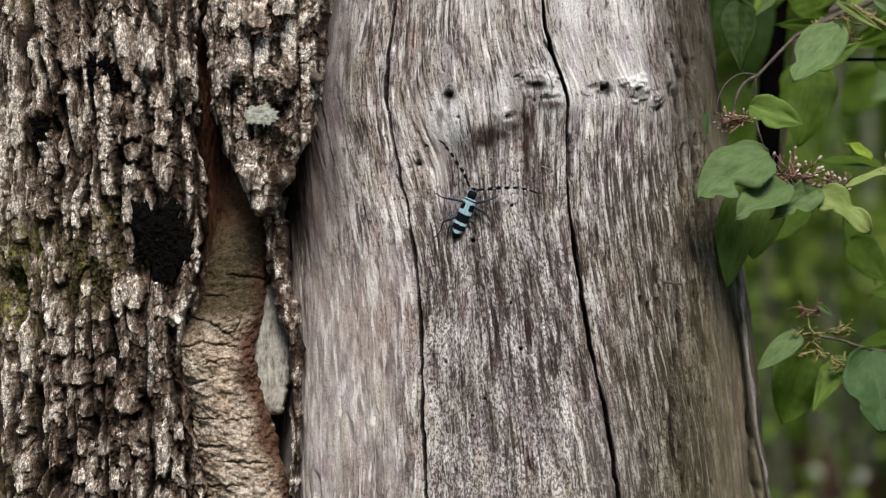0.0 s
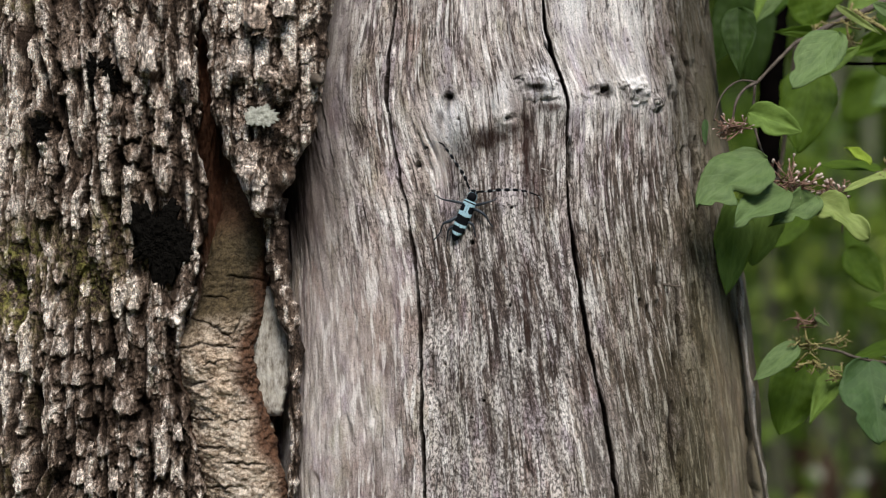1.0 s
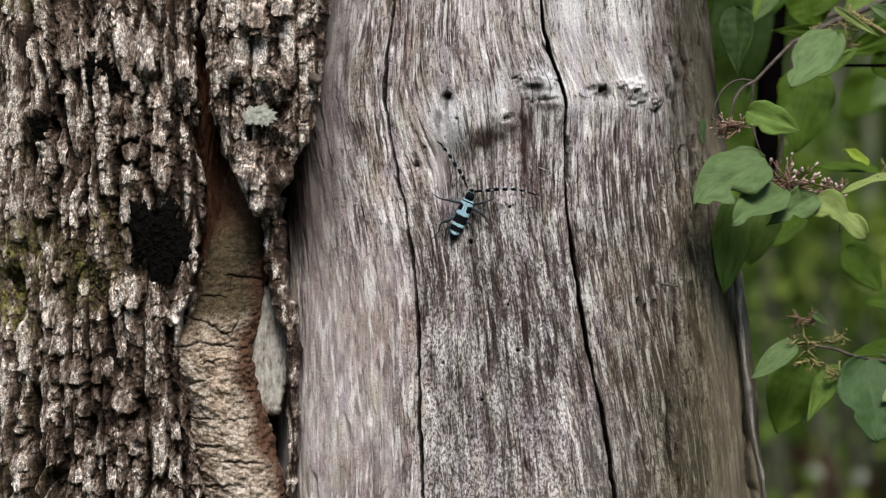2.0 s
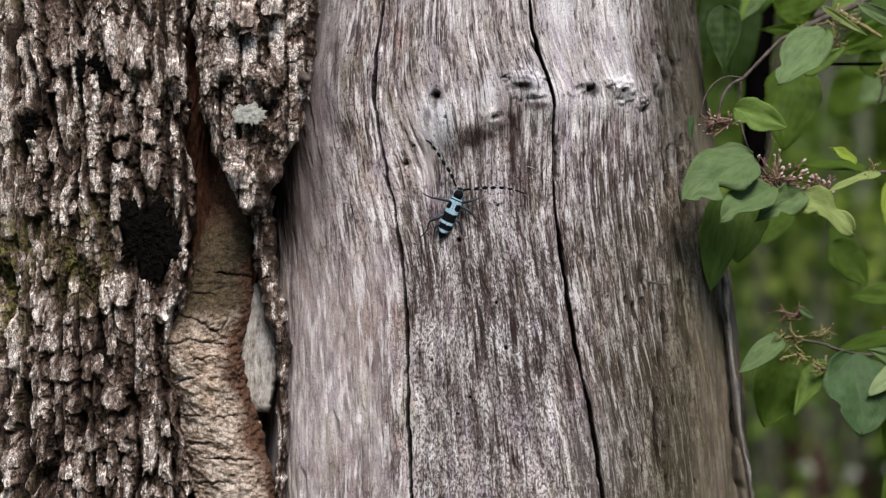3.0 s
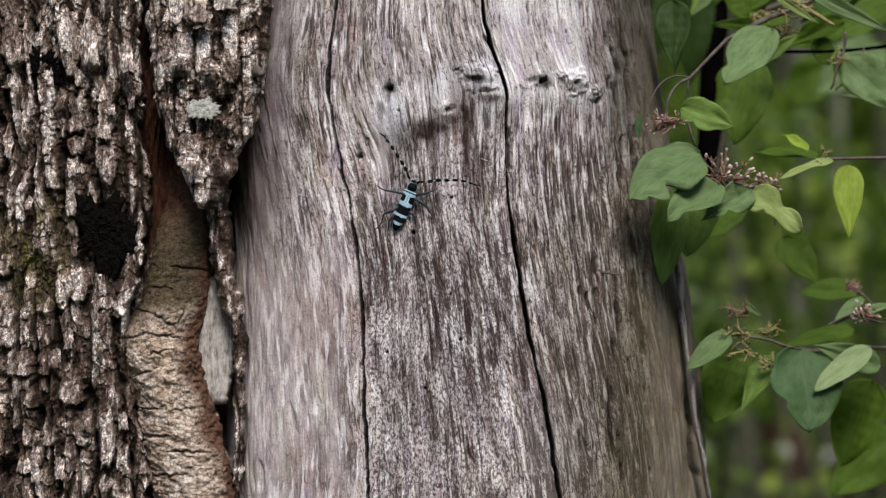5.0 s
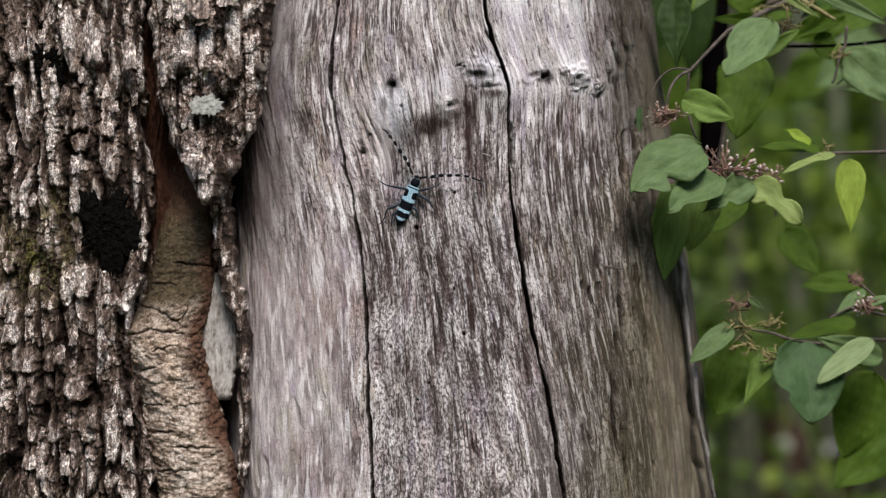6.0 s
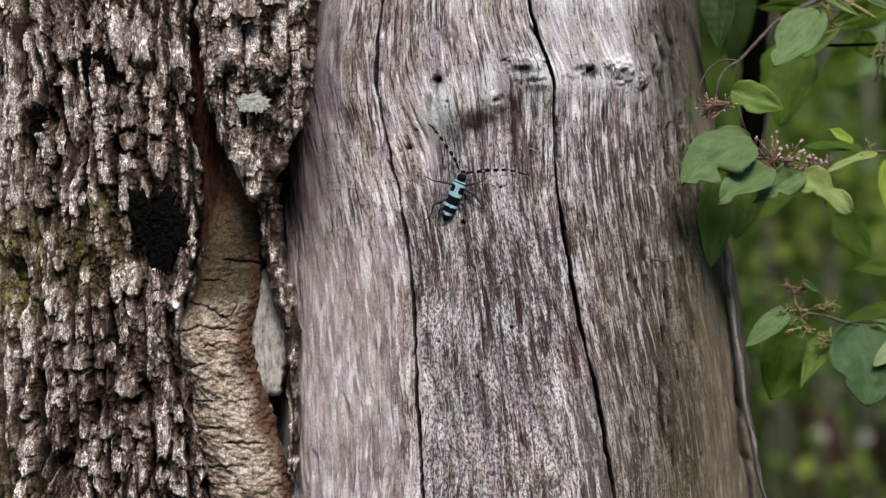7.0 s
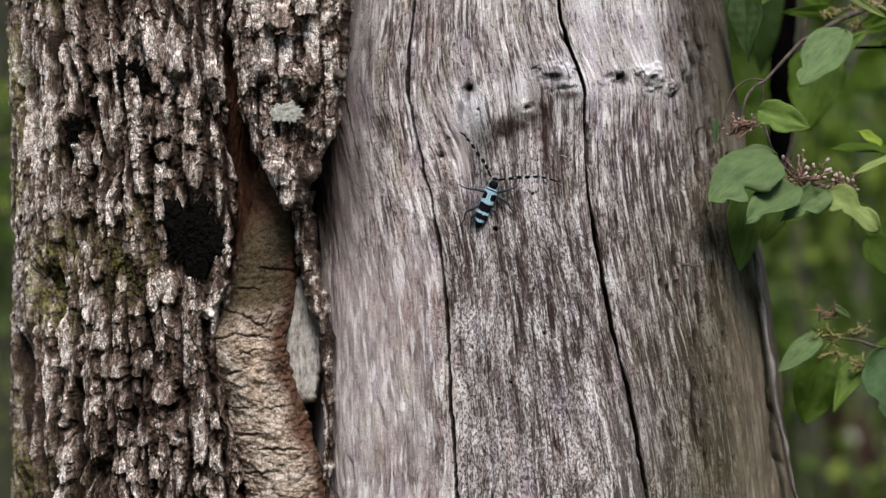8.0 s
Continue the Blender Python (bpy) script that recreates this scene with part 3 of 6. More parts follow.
    # dark drips below the ring and brown streaks elsewhere
    for px, top, low, half, deep in ((40.9, 71.1, 30.8, 1.9, 1.0), (44.7, 65.6, 40.9, 1.0, 0.8), (25.5, 55.4, 30.8, 1.3, 0.75), (15.7, 59.5, 39.5, 1.4, 0.8), (20.0, 62.7, 50.2, 3.5, 0.9), (32.2, 62.7, 43.8, 2.0, 0.7), (-0.9, 72.2, 58.3, 2.4, 0.7), (12.2, 111.1, 89.6, 1.3, 0.75), (-7.8, 103.6, 97.2, 1.1, 0.7), (5.8, 105.9, 97.8, 1.0, 0.7), (24.7, 90.2, 82.1, 2.2, 0.5), (-14.5, 84.4, 78.0, 1.5, 0.55), (41.8, -8.4, -49.0, 2.2, 0.75), (12.2, -57.7, -76.6, 1.5, 0.7), (69.9, -46.1, -80.9, 3.4, 0.5), (121.6, -80.9, -121.6, 1.8, 0.65), (-31.6, 54.0, 40.9, 2.0, 0.45)):
        w = W * 1000 - 1300
        on = np.exp(-(np.abs(U * 1000 - px - 0.05 * (top - w) - 0.8 * vnoise(w * 0.25, w * 0 + px)) / (half * (1 + 0.5 * vnoise(w * 0.3, w * 0 + px + 7)))) ** 3)
        on = on * step(low - 4, low + 5, w) * (1 - step(top - 4, top + 2, w)) * (front > 0)
        stain = np.maximum(stain, deep * on * step(-1.0, 0.1, fleck + 0.3))
    stain = np.maximum(stain, 0.95 * np.exp(-((s + 0.013) / 0.0075) ** 2) * step((4.6), (19.1), U * 1000) * (1 - step((42.4), (58.3), U * 1000)) * step(-0.5, 0.2, n1 + 0.2))
    for px, pz, rx, rz in (((28.4), (57.4), 10.0, 3.6), ((21.5), (53.7), 6.0, 2.8), ((35.1), (61.8), 5.0, 4.0), ((42.6), (58.3), 2.2, 12.0), ((55.4), (72.8), 7.0, 2.4)):
        e = np.hypot((U * 1000 - px) / rx, (W * 1000 - 1300 - pz) / rz) * (1 + 0.5 * fleck)
        stain = np.maximum(stain, 0.95 * np.exp(-e ** 3))
    grey = (1 - step((-70.8), (-27.3), U * 1000)) * (0.5 + 0.5 * n1) + 0.6 * step(0.1, 0.6, fbm(G * 40 + 3, Z * 10 + 7, 3)) * step((-46.1), (-104.1), (W - 1.3) * 1000)
    # olive algae, spread further to make the right flank darker
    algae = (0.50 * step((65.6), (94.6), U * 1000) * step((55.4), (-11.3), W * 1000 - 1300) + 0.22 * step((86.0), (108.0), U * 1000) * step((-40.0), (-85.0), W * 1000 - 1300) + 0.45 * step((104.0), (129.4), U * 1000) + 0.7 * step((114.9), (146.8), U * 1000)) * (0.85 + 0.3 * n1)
    # shade of the flank turning from the light, strongest high up
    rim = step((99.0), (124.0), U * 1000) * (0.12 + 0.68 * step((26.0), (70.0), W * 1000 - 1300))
    # fresher wood by the overhanging bark, its occlusion shade included
    fresh_shade = (1 - step((-70.0), (-30.0), U * 1000 + 7 * n1)) * step((-34.5), (17.7), W * 1000 - 1300)
    # pale where the ring's crest and upper wood catch the light
    bleach_lit = 2.4 * np.exp(-((s - 0.007) / 0.014) ** 2) * along + 1.0 * step((84.4), (135.0), W * 1000 - 1300) * step((10.4), (80.1), U * 1000 + 8 * n1) * (1 - step((91.7), (132.3), U * 1000 + 8 * n1))
    bleach_lit = bleach_lit * (0.6 + 0.7 * n1)
    dense_flecks = step((67.0), (32.2), W * 1000 - 1300) * step((-47.6), (4.6), U * 1000) * (0.7 + 0.3 * n1) + 1.1 * step((32.2), (-34.5), W * 1000 - 1300) * step((58.3), (94.6), U * 1000)
    # where the wood is worn smooth, and where it is coarsely mottled
    u, w = U * 1000 + 5 * n1, W * 1000 - 1300 + 8 * n1
    smooth = 0.85 * (1 - step(-65.0, -41.8, u)) * step(-22.9, 6.1, w)
    smooth = np.maximum(smooth, 0.58 * (1 - step(-27.3, -9.3, u)) * step(11.9, -17.1, w))
    smooth = np.maximum(smooth, 0.75 * step(130.8, 145.3, u))
    smooth = np.maximum(smooth, 0.8 * np.exp(-(((u - -2.6) / 7) ** 2 + ((w - 45.3) / 17) ** 2) ** 2))
    coarse = step(-12.2, -5.5, u) * (1 - step(58.3, 72.8, u)) * step(11.9, -8.4, w)
    coarse = np.maximum(coarse, 0.6 * step(4.6, 13.3, u) * (1 - step(42.4, 59.8, u)) * step(62.7, 52.5, w))
    for name, a in (("smooth", smooth), ("coarse", coarse), ("rim", rim), ("fresh_shade", fresh_shade), ("bleach_lit", bleach_lit), ("dense", dense_flecks), ("gap", gap), ("stain", stain), ("grey", grey), ("algae", algae)):
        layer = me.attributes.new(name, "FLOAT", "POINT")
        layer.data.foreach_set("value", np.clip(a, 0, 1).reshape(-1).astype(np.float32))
    return me


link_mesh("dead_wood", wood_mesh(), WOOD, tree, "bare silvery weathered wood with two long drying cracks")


def bark_height(a, z, coarse=1.0):
    """Relief of furrowed, flaking bark over arc a and height z, in metres, and the tone of its scales from 0 to 1."""
    wa = a + 0.005 * fbm(a * 17, z * 11, 3) + 0.0030 * fbm(a * 45, z * 30 + 4, 2) + 0.0013 * vnoise(a * 150, z * 110)
    wz = z + 0.006 * fbm(a * 60 + 9, z * 28, 3) + 0.0014 * vnoise(a * 300, z * 120 + 7)
    # interlacing upright ridges parted by deep furrows
    e1, e2, r0, o0 = cells(wa / 0.0100 + 40, wz / 0.056 + 5)
    edge = (e2 - e1) * (1.2 + 0.9 * vnoise(a * 45, z * 20)) + 0.13 * vnoise(wa * 260, wz * 90)
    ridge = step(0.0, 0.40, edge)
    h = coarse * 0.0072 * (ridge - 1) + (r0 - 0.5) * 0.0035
    # flat plates with lifted lower rims
    f1, f2, r1, o1 = cells(wa / 0.0072 + 3, wz / 0.0170)
    seam = step(0.0, 0.09, f2 - f1)
    h += ((r1 - 0.5) * 0.0009 - o1 * 0.0013 - 0.0007 * (1 - seam)) * (0.3 + 0.7 * ridge)
    # thin flakes and crumbs
    g1, g2, r2, o2 = cells(wa / 0.0031 + 31, wz / 0.0058 + 7)
    chip = step(0.0, 0.13, g2 - g1)
    h += (r2 - 0.5) * 0.0007 - o2 * 0.0008 - 0.0004 * (1 - chip)
    k1, k2, r3, o3 = cells(wa / 0.0013 + 11, wz / 0.0024 + 3)
    h += (r3 - 0.5) * 0.0006
    h += 0.0022 * fbm(a * 20, z * 8, 2)
    h += 0.0009 * fbm(a * 480, z * 120, 4) + 0.0009 * fbm(a * 800, z * 600, 3)
    tone = 0.20 * r1 + 0.20 * r2 + 0.24 * r3 + 0.40 * fbm(a * 420, z * 130, 4) + 0.16 * fbm(a * 40, z * 12, 2)
    # lower rims painted pale, as where they catch light; plate tops darker
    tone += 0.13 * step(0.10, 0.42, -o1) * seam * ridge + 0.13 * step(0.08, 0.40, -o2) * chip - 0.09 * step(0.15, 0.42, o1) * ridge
    # furrows and seams toned down: browner inside, with their shade painted in
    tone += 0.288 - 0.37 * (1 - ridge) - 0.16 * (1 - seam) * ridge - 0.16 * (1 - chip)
    return h, tone


# long furrows between the ridges, as (x, z) in millimetres, their half width and depth
FURROWS = [
    ([(-199.3, 139.5), (-199.6, 98.9), (-198.7, 55.4), (-199.6, 0.3)], 1.5, 5.0),
    ([(-183.3, 139.5), (-181.6, 101.8), (-181.0, 69.9), (-183.3, 23.5)], 1.6, 4.0),
    ([(-168.6, 93.1), (-168.3, 55.4), (-167.4, 29.3), (-168.6, -2.6)], 1.8, 6.0),
    ([(-153.2, 87.3), (-152.9, 58.3), (-151.4, 35.1), (-148.5, 23.5)], 2.0, 6.0),
    ([(-212.9, 139.5), (-214.1, 104.7), (-211.8, 78.6), (-215.8, 65.6)], 1.4, 4.0),
    ([(-211.5, -69.3), (-210.9, -86.7), (-212.9, -104.1), (-212.4, -139.0)], 3.6, 9.0),
    ([(-170.3, -34.5), (-170.6, -69.3), (-170.0, -98.3), (-169.7, -139.0)], 2.0, 6.0),
    ([(-154.3, -75.1), (-152.6, -98.3), (-151.4, -118.7), (-153.8, -139.0)], 2.6, 8.0),
    ([(-183.9, -54.8), (-182.5, -75.1), (-181.6, -92.5), (-177.5, -118.7)], 2.0, 5.0),
    ([(-197.3, -54.8), (-196.7, -80.9), (-195.0, -104.1), (-195.5, -133.2)], 1.8, 5.0),
    ([(-221.6, -8.4), (-222.2, -34.5), (-221.1, -63.5), (-219.9, -92.5)], 1.8, 5.0),
    ([(-141.6, -37.4), (-140.4, -60.6), (-135.2, -92.5), (-131.7, -121.6)], 1.8, 6.0),
    ([(-207.1, -11.3), (-208.3, -34.5), (-206.6, -60.6), (-210.0, -75.1)], 1.6, 4.0),
]
# plates that stand out, pale: x, z, half width, half height, lift of the lower rim
PLATES = [
    (-193.5, 107.6, 5.5, 18.0, 2.2), (-195.0, 83.0, 3.2, 3.5, 1.6), (-162.2, 101.8, 5.2, 17.4, 2.0), (-151.4, 103.3, 5.8, 14.5, 4.2),
    (-160.1, 65.6, 3.8, 9.9, 2.2), (-160.4, 49.6, 4.4, 5.2, 1.8), (-144.8, 65.6, 4.9, 14.5, 1.2), (-143.9, 39.5, 5.5, 10.4, 1.2),
    (-161.9, 18.3, 2.9, 4.9, 3.0), (-172.3, 32.2, 4.6, 5.8, 1.4), (-198.4, -12.8, 3.5, 5.5, 3.4), (-201.3, -33.9, 2.9, 7.0, 2.4),
    (-197.0, -49.6, 5.5, 5.2, 2.0), (-214.7, -53.4, 3.2, 11.0, 2.4), (-190.3, -64.1, 5.8, 7.0, 2.0), (-159.8, -23.5, 5.8, 8.1, 2.4),
    (-183.9, -81.5, 3.8, 4.9, 2.6), (-162.2, -79.5, 5.8, 7.0, 2.6), (-159.0, -98.3, 3.2, 8.7, 2.0), (-186.8, -99.8, 3.2, 7.0, 2.2),
]
MORE_PLATES = [
    (-175.8, -101.2, 3.5, 5.2, 2.6), (-181.0, -111.4, 2.6, 7.0, 2.6), (-186.8, -117.2, 3.8, 3.5, 2.4), (-145.6, -104.1, 5.2, 13.9, 2.4),
    (-218.2, -89.6, 2.6, 7.0, 2.4), (-218.7, -115.8, 5.2, 9.9, 2.0), (-137.5, -34.5, 3.2, 5.8, 2.0), (-207.1, 20.6, 2.9, 7.0, 2.0),
    (-96.3, 121.6, 6.4, 9.9, 3.4), (-79.5, 125.6, 4.1, 7.0, 3.0), (-104.1, 96.6, 7.0, 11.0, 2.4), (-92.8, 96.6, 4.6, 10.4, 2.6),
    (-78.9, 96.6, 4.9, 16.2, 2.2), (-99.8, 49.6, 7.5, 5.8, 2.2), (-97.5, 35.7, 7.3, 7.0, 2.4), (-93.4, 21.8, 5.8, 3.2, 1.8),
    (-218.7, 16.2, 2.9, 12.8, 2.0), (-195.5, 55.4, 2.3, 7.5, 1.8), (-131.7, 80.1, 2.3, 6.4, 1.4), (-178.1, -65.0, 3.8, 5.8, 2.0),
]
# sunken places: x, z, half width, half height, depth
HOLLOWS = [(-103.3, 78.3, 9.9, 3.8, 3.5), (-82.4, 69.9, 5.8, 5.8, 7.0), (-80.1, 49.6, 5.2, 7.5, 5.0), (-104.1, 68.5, 4.1, 3.5, 1.5), (-175.2, -43.2, 4.6, 4.6, 5.0), (-147.4, 90.2, 2.6, 6.4, 5.0), (-66.4, 69.9, 7.5, 17.4, 5.0), (-205.4, 61.8, 6.4, 5.8, 4.0), (-163.6, -93.1, 5.8, 2.0, 3.0), (-210.0, -79.5, 4.1, 5.2, 5.0)]


def bark_features(U, W):
    """Height and tone that the named furrows, plates and hollows add where the bark shows at (U, W), in metres."""
    u, w = U * 1000, W * 1000 - 1300
    uj, wj = u + 1.1 * vnoise(u * 0.25, w * 0.2) + 0.6 * vnoise(u * 0.8, w * 0.7), w + 1.3 * vnoise(u * 0.3 + 9, w * 0.25) + 0.6 * vnoise(u * 0.9, w * 0.9 + 5)
    h, tone, flat = np.zeros_like(u), np.zeros_like(u), np.zeros_like(u)
    # tone falls in furrows and hollows, imitating the shade inside them
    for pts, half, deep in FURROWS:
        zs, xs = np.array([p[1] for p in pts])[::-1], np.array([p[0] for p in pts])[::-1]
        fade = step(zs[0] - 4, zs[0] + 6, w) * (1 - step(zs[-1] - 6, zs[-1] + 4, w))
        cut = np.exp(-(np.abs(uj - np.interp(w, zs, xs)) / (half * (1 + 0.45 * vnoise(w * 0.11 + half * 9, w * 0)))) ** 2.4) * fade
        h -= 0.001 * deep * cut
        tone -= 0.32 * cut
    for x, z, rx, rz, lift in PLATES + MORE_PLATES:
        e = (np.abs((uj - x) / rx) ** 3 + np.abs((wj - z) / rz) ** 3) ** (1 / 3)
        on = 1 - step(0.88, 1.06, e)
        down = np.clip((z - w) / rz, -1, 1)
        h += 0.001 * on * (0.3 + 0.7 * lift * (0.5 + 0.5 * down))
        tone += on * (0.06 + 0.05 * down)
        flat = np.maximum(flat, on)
        # a dark band below each plate, its cast shade put into the tone
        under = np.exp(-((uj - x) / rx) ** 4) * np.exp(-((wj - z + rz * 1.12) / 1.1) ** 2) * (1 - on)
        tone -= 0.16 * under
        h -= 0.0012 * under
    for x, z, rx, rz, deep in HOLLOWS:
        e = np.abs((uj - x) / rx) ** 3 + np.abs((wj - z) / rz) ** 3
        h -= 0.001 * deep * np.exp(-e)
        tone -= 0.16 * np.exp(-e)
    return h, tone, flat


def float_layer(me, name, values):
    layer = me.attributes.new(name, "FLOAT", "POINT")
    layer.data.foreach_set("value", np.clip(values, 0, 1).reshape(-1).astype(np.float32))


# where the bark ends towards the bare wood and the callus
BARK_EDGE = line_of([(-124.7, 215.0), (-125.3, 127.9), (-125.9, 101.8), (-125.3, 84.4), (-125.3, 61.2), (-121.3, 40.9), (-118.9, 20.6), (-122.4, 3.2), (-125.3, -11.3), (-130.3, -22.9), (-134.0, -34.5), (-139.0, -46.1), (-135.2, -69.3), (-128.8, -89.6), (-125.3, -109.9), (-122.4, -127.9), (-117.2, -220.2)])


def barked_mesh():
    # angles spaced evenly along the squarish section
    dense = np.linspace(-1.75, 1.45, 6000)
    dq = (np.abs(np.sin(dense)) ** 2.6 + np.abs(np.cos(dense)) ** 2.6) ** (-1 / 2.6)
    run = np.concatenate([[0], np.cumsum(np.hypot(np.diff(0.0975 * np.sin(dense) * dq), np.diff(0.09 * np.cos(dense) * dq)))])
    fine = np.interp(np.arange(0, run[-1], 0.00055), run, dense)
    back = np.linspace(1.45, 2 * math.pi - 1.75, 40)
    th = np.concatenate([fine, back])
    zz = spread(-0.05, 4.2, 1.12, 1.50, 0.00058, 70)
    T, Z = np.meshgrid(th, zz)
    arc = np.interp(np.where(T > math.pi, T - 2 * math.pi, T), dense, run)
    shut = np.where(Z > 4.19, 0.05, 1.0)
    a = (0.0975 - 0.004 * np.tanh((Z - 1.3) / 0.3)) * shut
    b = 0.090 * shut
    cx = -0.1575 + 0.0018 * np.tanh((Z - 1.3) / 0.3)
    # a squarish round section
    st, ct = np.sin(T), np.cos(T)
    q = (np.abs(st) ** 2.6 + np.abs(ct) ** 2.6) ** (-1 / 2.6)
    sx, cy = st * q, ct * q
    X, Y = cx + a * sx, 0.084 - b * cy
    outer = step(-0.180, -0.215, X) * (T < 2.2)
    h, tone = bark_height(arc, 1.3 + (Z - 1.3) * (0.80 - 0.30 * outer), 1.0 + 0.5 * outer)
    # a lower tone towards the outer side, dulling its brightness
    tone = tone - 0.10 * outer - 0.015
    U = X * 1.07 / (1.07 + Y)
    W = (Z - 1.3) * 1.07 / (1.07 + Y) + 1.3
    fh, ft, flat = (k * (T < 2.2) for k in bark_features(U, W))
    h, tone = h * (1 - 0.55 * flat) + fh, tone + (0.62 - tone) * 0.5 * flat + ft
    edge = BARK_EDGE(W) + 0.0022 * vnoise(W * 120, W * 0 + 1) + 0.0012 * vnoise(W * 330, W * 0 + 4)
    gone = step(-0.0012, 0.0022, U - edge) * (T < 2.2)
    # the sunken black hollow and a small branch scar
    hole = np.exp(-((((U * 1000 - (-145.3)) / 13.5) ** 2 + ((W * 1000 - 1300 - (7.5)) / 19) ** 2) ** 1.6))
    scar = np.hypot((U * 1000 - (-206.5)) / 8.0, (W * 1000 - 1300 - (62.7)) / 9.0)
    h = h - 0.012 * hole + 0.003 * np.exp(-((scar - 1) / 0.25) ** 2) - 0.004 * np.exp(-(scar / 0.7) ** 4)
    h = h * (1 - gone) - (0.024 + 0.06 * step((-99.8), (-82.4), U * 1000)) * gone + gone * (0.0035 * fbm(U * 150, W * 26, 4) + 0.0022 * fbm(U * 520, W * 130, 4) - 0.006 * np.exp(-((((U * 1000 - (-111.4)) / 15) ** 2 + ((W * 1000 - 1300 - (40.9)) / 27) ** 2) ** 2)))
    nx, ny = np.sign(st) * np.abs(sx) ** 1.6 / a, np.sign(ct) * np.abs(cy) ** 1.6 / b
    nn = np.hypot(nx, ny)
    co = np.stack([cx + a * sx + h * nx / nn, 0.084 - b * cy - h * ny / nn, Z], axis=-1)
    me = grid_mesh("bark", co, np.stack([arc, Z], axis=-1), wrap=True, smooth=False)
    n = fbm(arc * 30, Z * 18, 3)
    moss = (1 - step((-226.0), (-200.0), U * 1000)) * 0.8 * step(-0.35, 0.4, n) + 0.8 * np.exp(-(((U * 1000 - (-183.9)) / 22) ** 2 + ((W * 1000 - 1300 - (-2.6)) / 26) ** 2)) * step(-0.2, 0.4, n)
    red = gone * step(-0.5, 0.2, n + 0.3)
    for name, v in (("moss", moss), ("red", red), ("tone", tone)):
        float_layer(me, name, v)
    return me


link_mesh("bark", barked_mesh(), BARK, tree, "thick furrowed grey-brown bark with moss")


def slab(name, left, right, top, bottom, y, thick, material, label, relief=1.0, bulge=4.0, res=0.0006, curl=0.0, red=0.0, parent=None, lift=0.0, seed=0.0, sharp=6, pale=0.0, ragged=1.0):
    """A plate of bark between two outlines x(z): front relief, ragged edges, solid thickness. Heights and depths in mm."""
    z = np.arange(1.3 + bottom / 1000, 1.3 + top / 1000, res)
    n = max(12, int(np.max(right(z) - left(z)) / res))
    ss = np.linspace(0, 1, n)
    S, Z = np.meshgrid(ss, z)
    rag_l = 0.0016 * vnoise(z * 140 + seed, z * 0 + 2) + 0.0008 * vnoise(z * 420 + seed, z * 0)
    rag_r = 0.0016 * vnoise(z * 140 + 50 + seed, z * 0 + 5) + 0.0008 * vnoise(z * 420 + 9 + seed, z * 0)
    L, R = (left(z) + ragged * rag_l)[:, None], (right(z) + ragged * rag_r)[:, None]
    X = L + (R - L) * S
    h, tone = bark_height(X + seed, Z + seed * 0.3, 0.6)
    h, tone = h * relief, tone + pale * step(1.36, 1.30 + (32.2) / 1000, Z)
    if relief > 0.8:
        q = 1.07 / (1.07 + y / 1000 - bulge / 1000)
        fh, ft, flat = bark_features(X * q, (Z - 1.3) * q + 1.3)
        h, tone = h * (0.8 - 0.45 * flat) + fh, tone + (0.62 - tone) * 0.5 * flat + ft
    edge = np.sqrt(np.clip(1 - np.abs(2 * S - 1) ** sharp, 0, 1))
    tipz = np.sqrt(np.clip(1 - ((1.3 + bottom / 1000 + 0.004 - Z).clip(0) / 0.004) ** 2, 0, 1)) if top < 200 else 1.0
    down = np.clip((1.3 + top / 1000 - Z) / ((top - bottom) / 1000), 0, 1)
    Yf = y / 1000 - (bulge / 1000) * (1 - (2 * S - 1) ** 2) - h * edge - (lift / 1000) * down ** 2
    Yb = y / 1000 + thick / 1000 - (lift / 1000) * down ** 2 + 0 * S
    Yf = Yb + (Yf - Yb) * (0.25 + 0.75 * edge) * (0.35 + 0.65 * tipz)
    co_f = np.stack([X, Yf, Z], axis=-1)
    co_b = np.stack([X, Yb, Z], axis=-1)[:, ::-1]
    co = np.concatenate([co_f, co_b], axis=1)
    uv = np.stack([np.concatenate([X, X[:, ::-1]], 1), np.concatenate([Z, Z], 1)], axis=-1)
    me = grid_mesh(name, co, uv, wrap=True, smooth=False)
    float_layer(me, "tone", np.concatenate([tone, tone[:, ::-1]], 1))
    # close the two ends
    bm = bmesh.new()
    bm.from_mesh(me)
    ends = [e for e in bm.edges if e.is_boundary]
    bmesh.ops.holes_fill(bm, edges=ends, sides=0)
    bm.to_mesh(me)
    bm.free()
    ob = link_mesh(name, me, material, parent or tree, label)
    return ob


FLAKE_L = line_of([(-121.3, 215.0), (-123.0, 127.9), (-122.7, 101.8), (-121.0, 78.6), (-116.0, 58.3), (-110.8, 43.8), (-105.6, 32.2), (-100.4, 24.1), (-96.9, 19.4), (-93.7, 16.0)])
FLAKE_R = line_of([(-56.9, 215.0), (-57.4, 127.9), (-59.2, 104.7), (-61.5, 84.4), (-66.1, 64.1), (-70.8, 49.6), (-76.6, 38.0), (-82.4, 27.8), (-86.2, 21.2), (-90.5, 16.0)])
slab("bark_flake", FLAKE_L, FLAKE_R, 190, (16.0), 0, 14, BARK, "thick overhanging tongue of flaking bark", 1.0, 8.0, lift=9, pale=0.06)
STRIP_L = line_of([(-92.4, -18.9), (-95.7, -32.2), (-106.3, -43.4), (-109.9, -58.8), (-109.3, -73.5), (-99.8, -80.0), (-88.0, -88.6)])
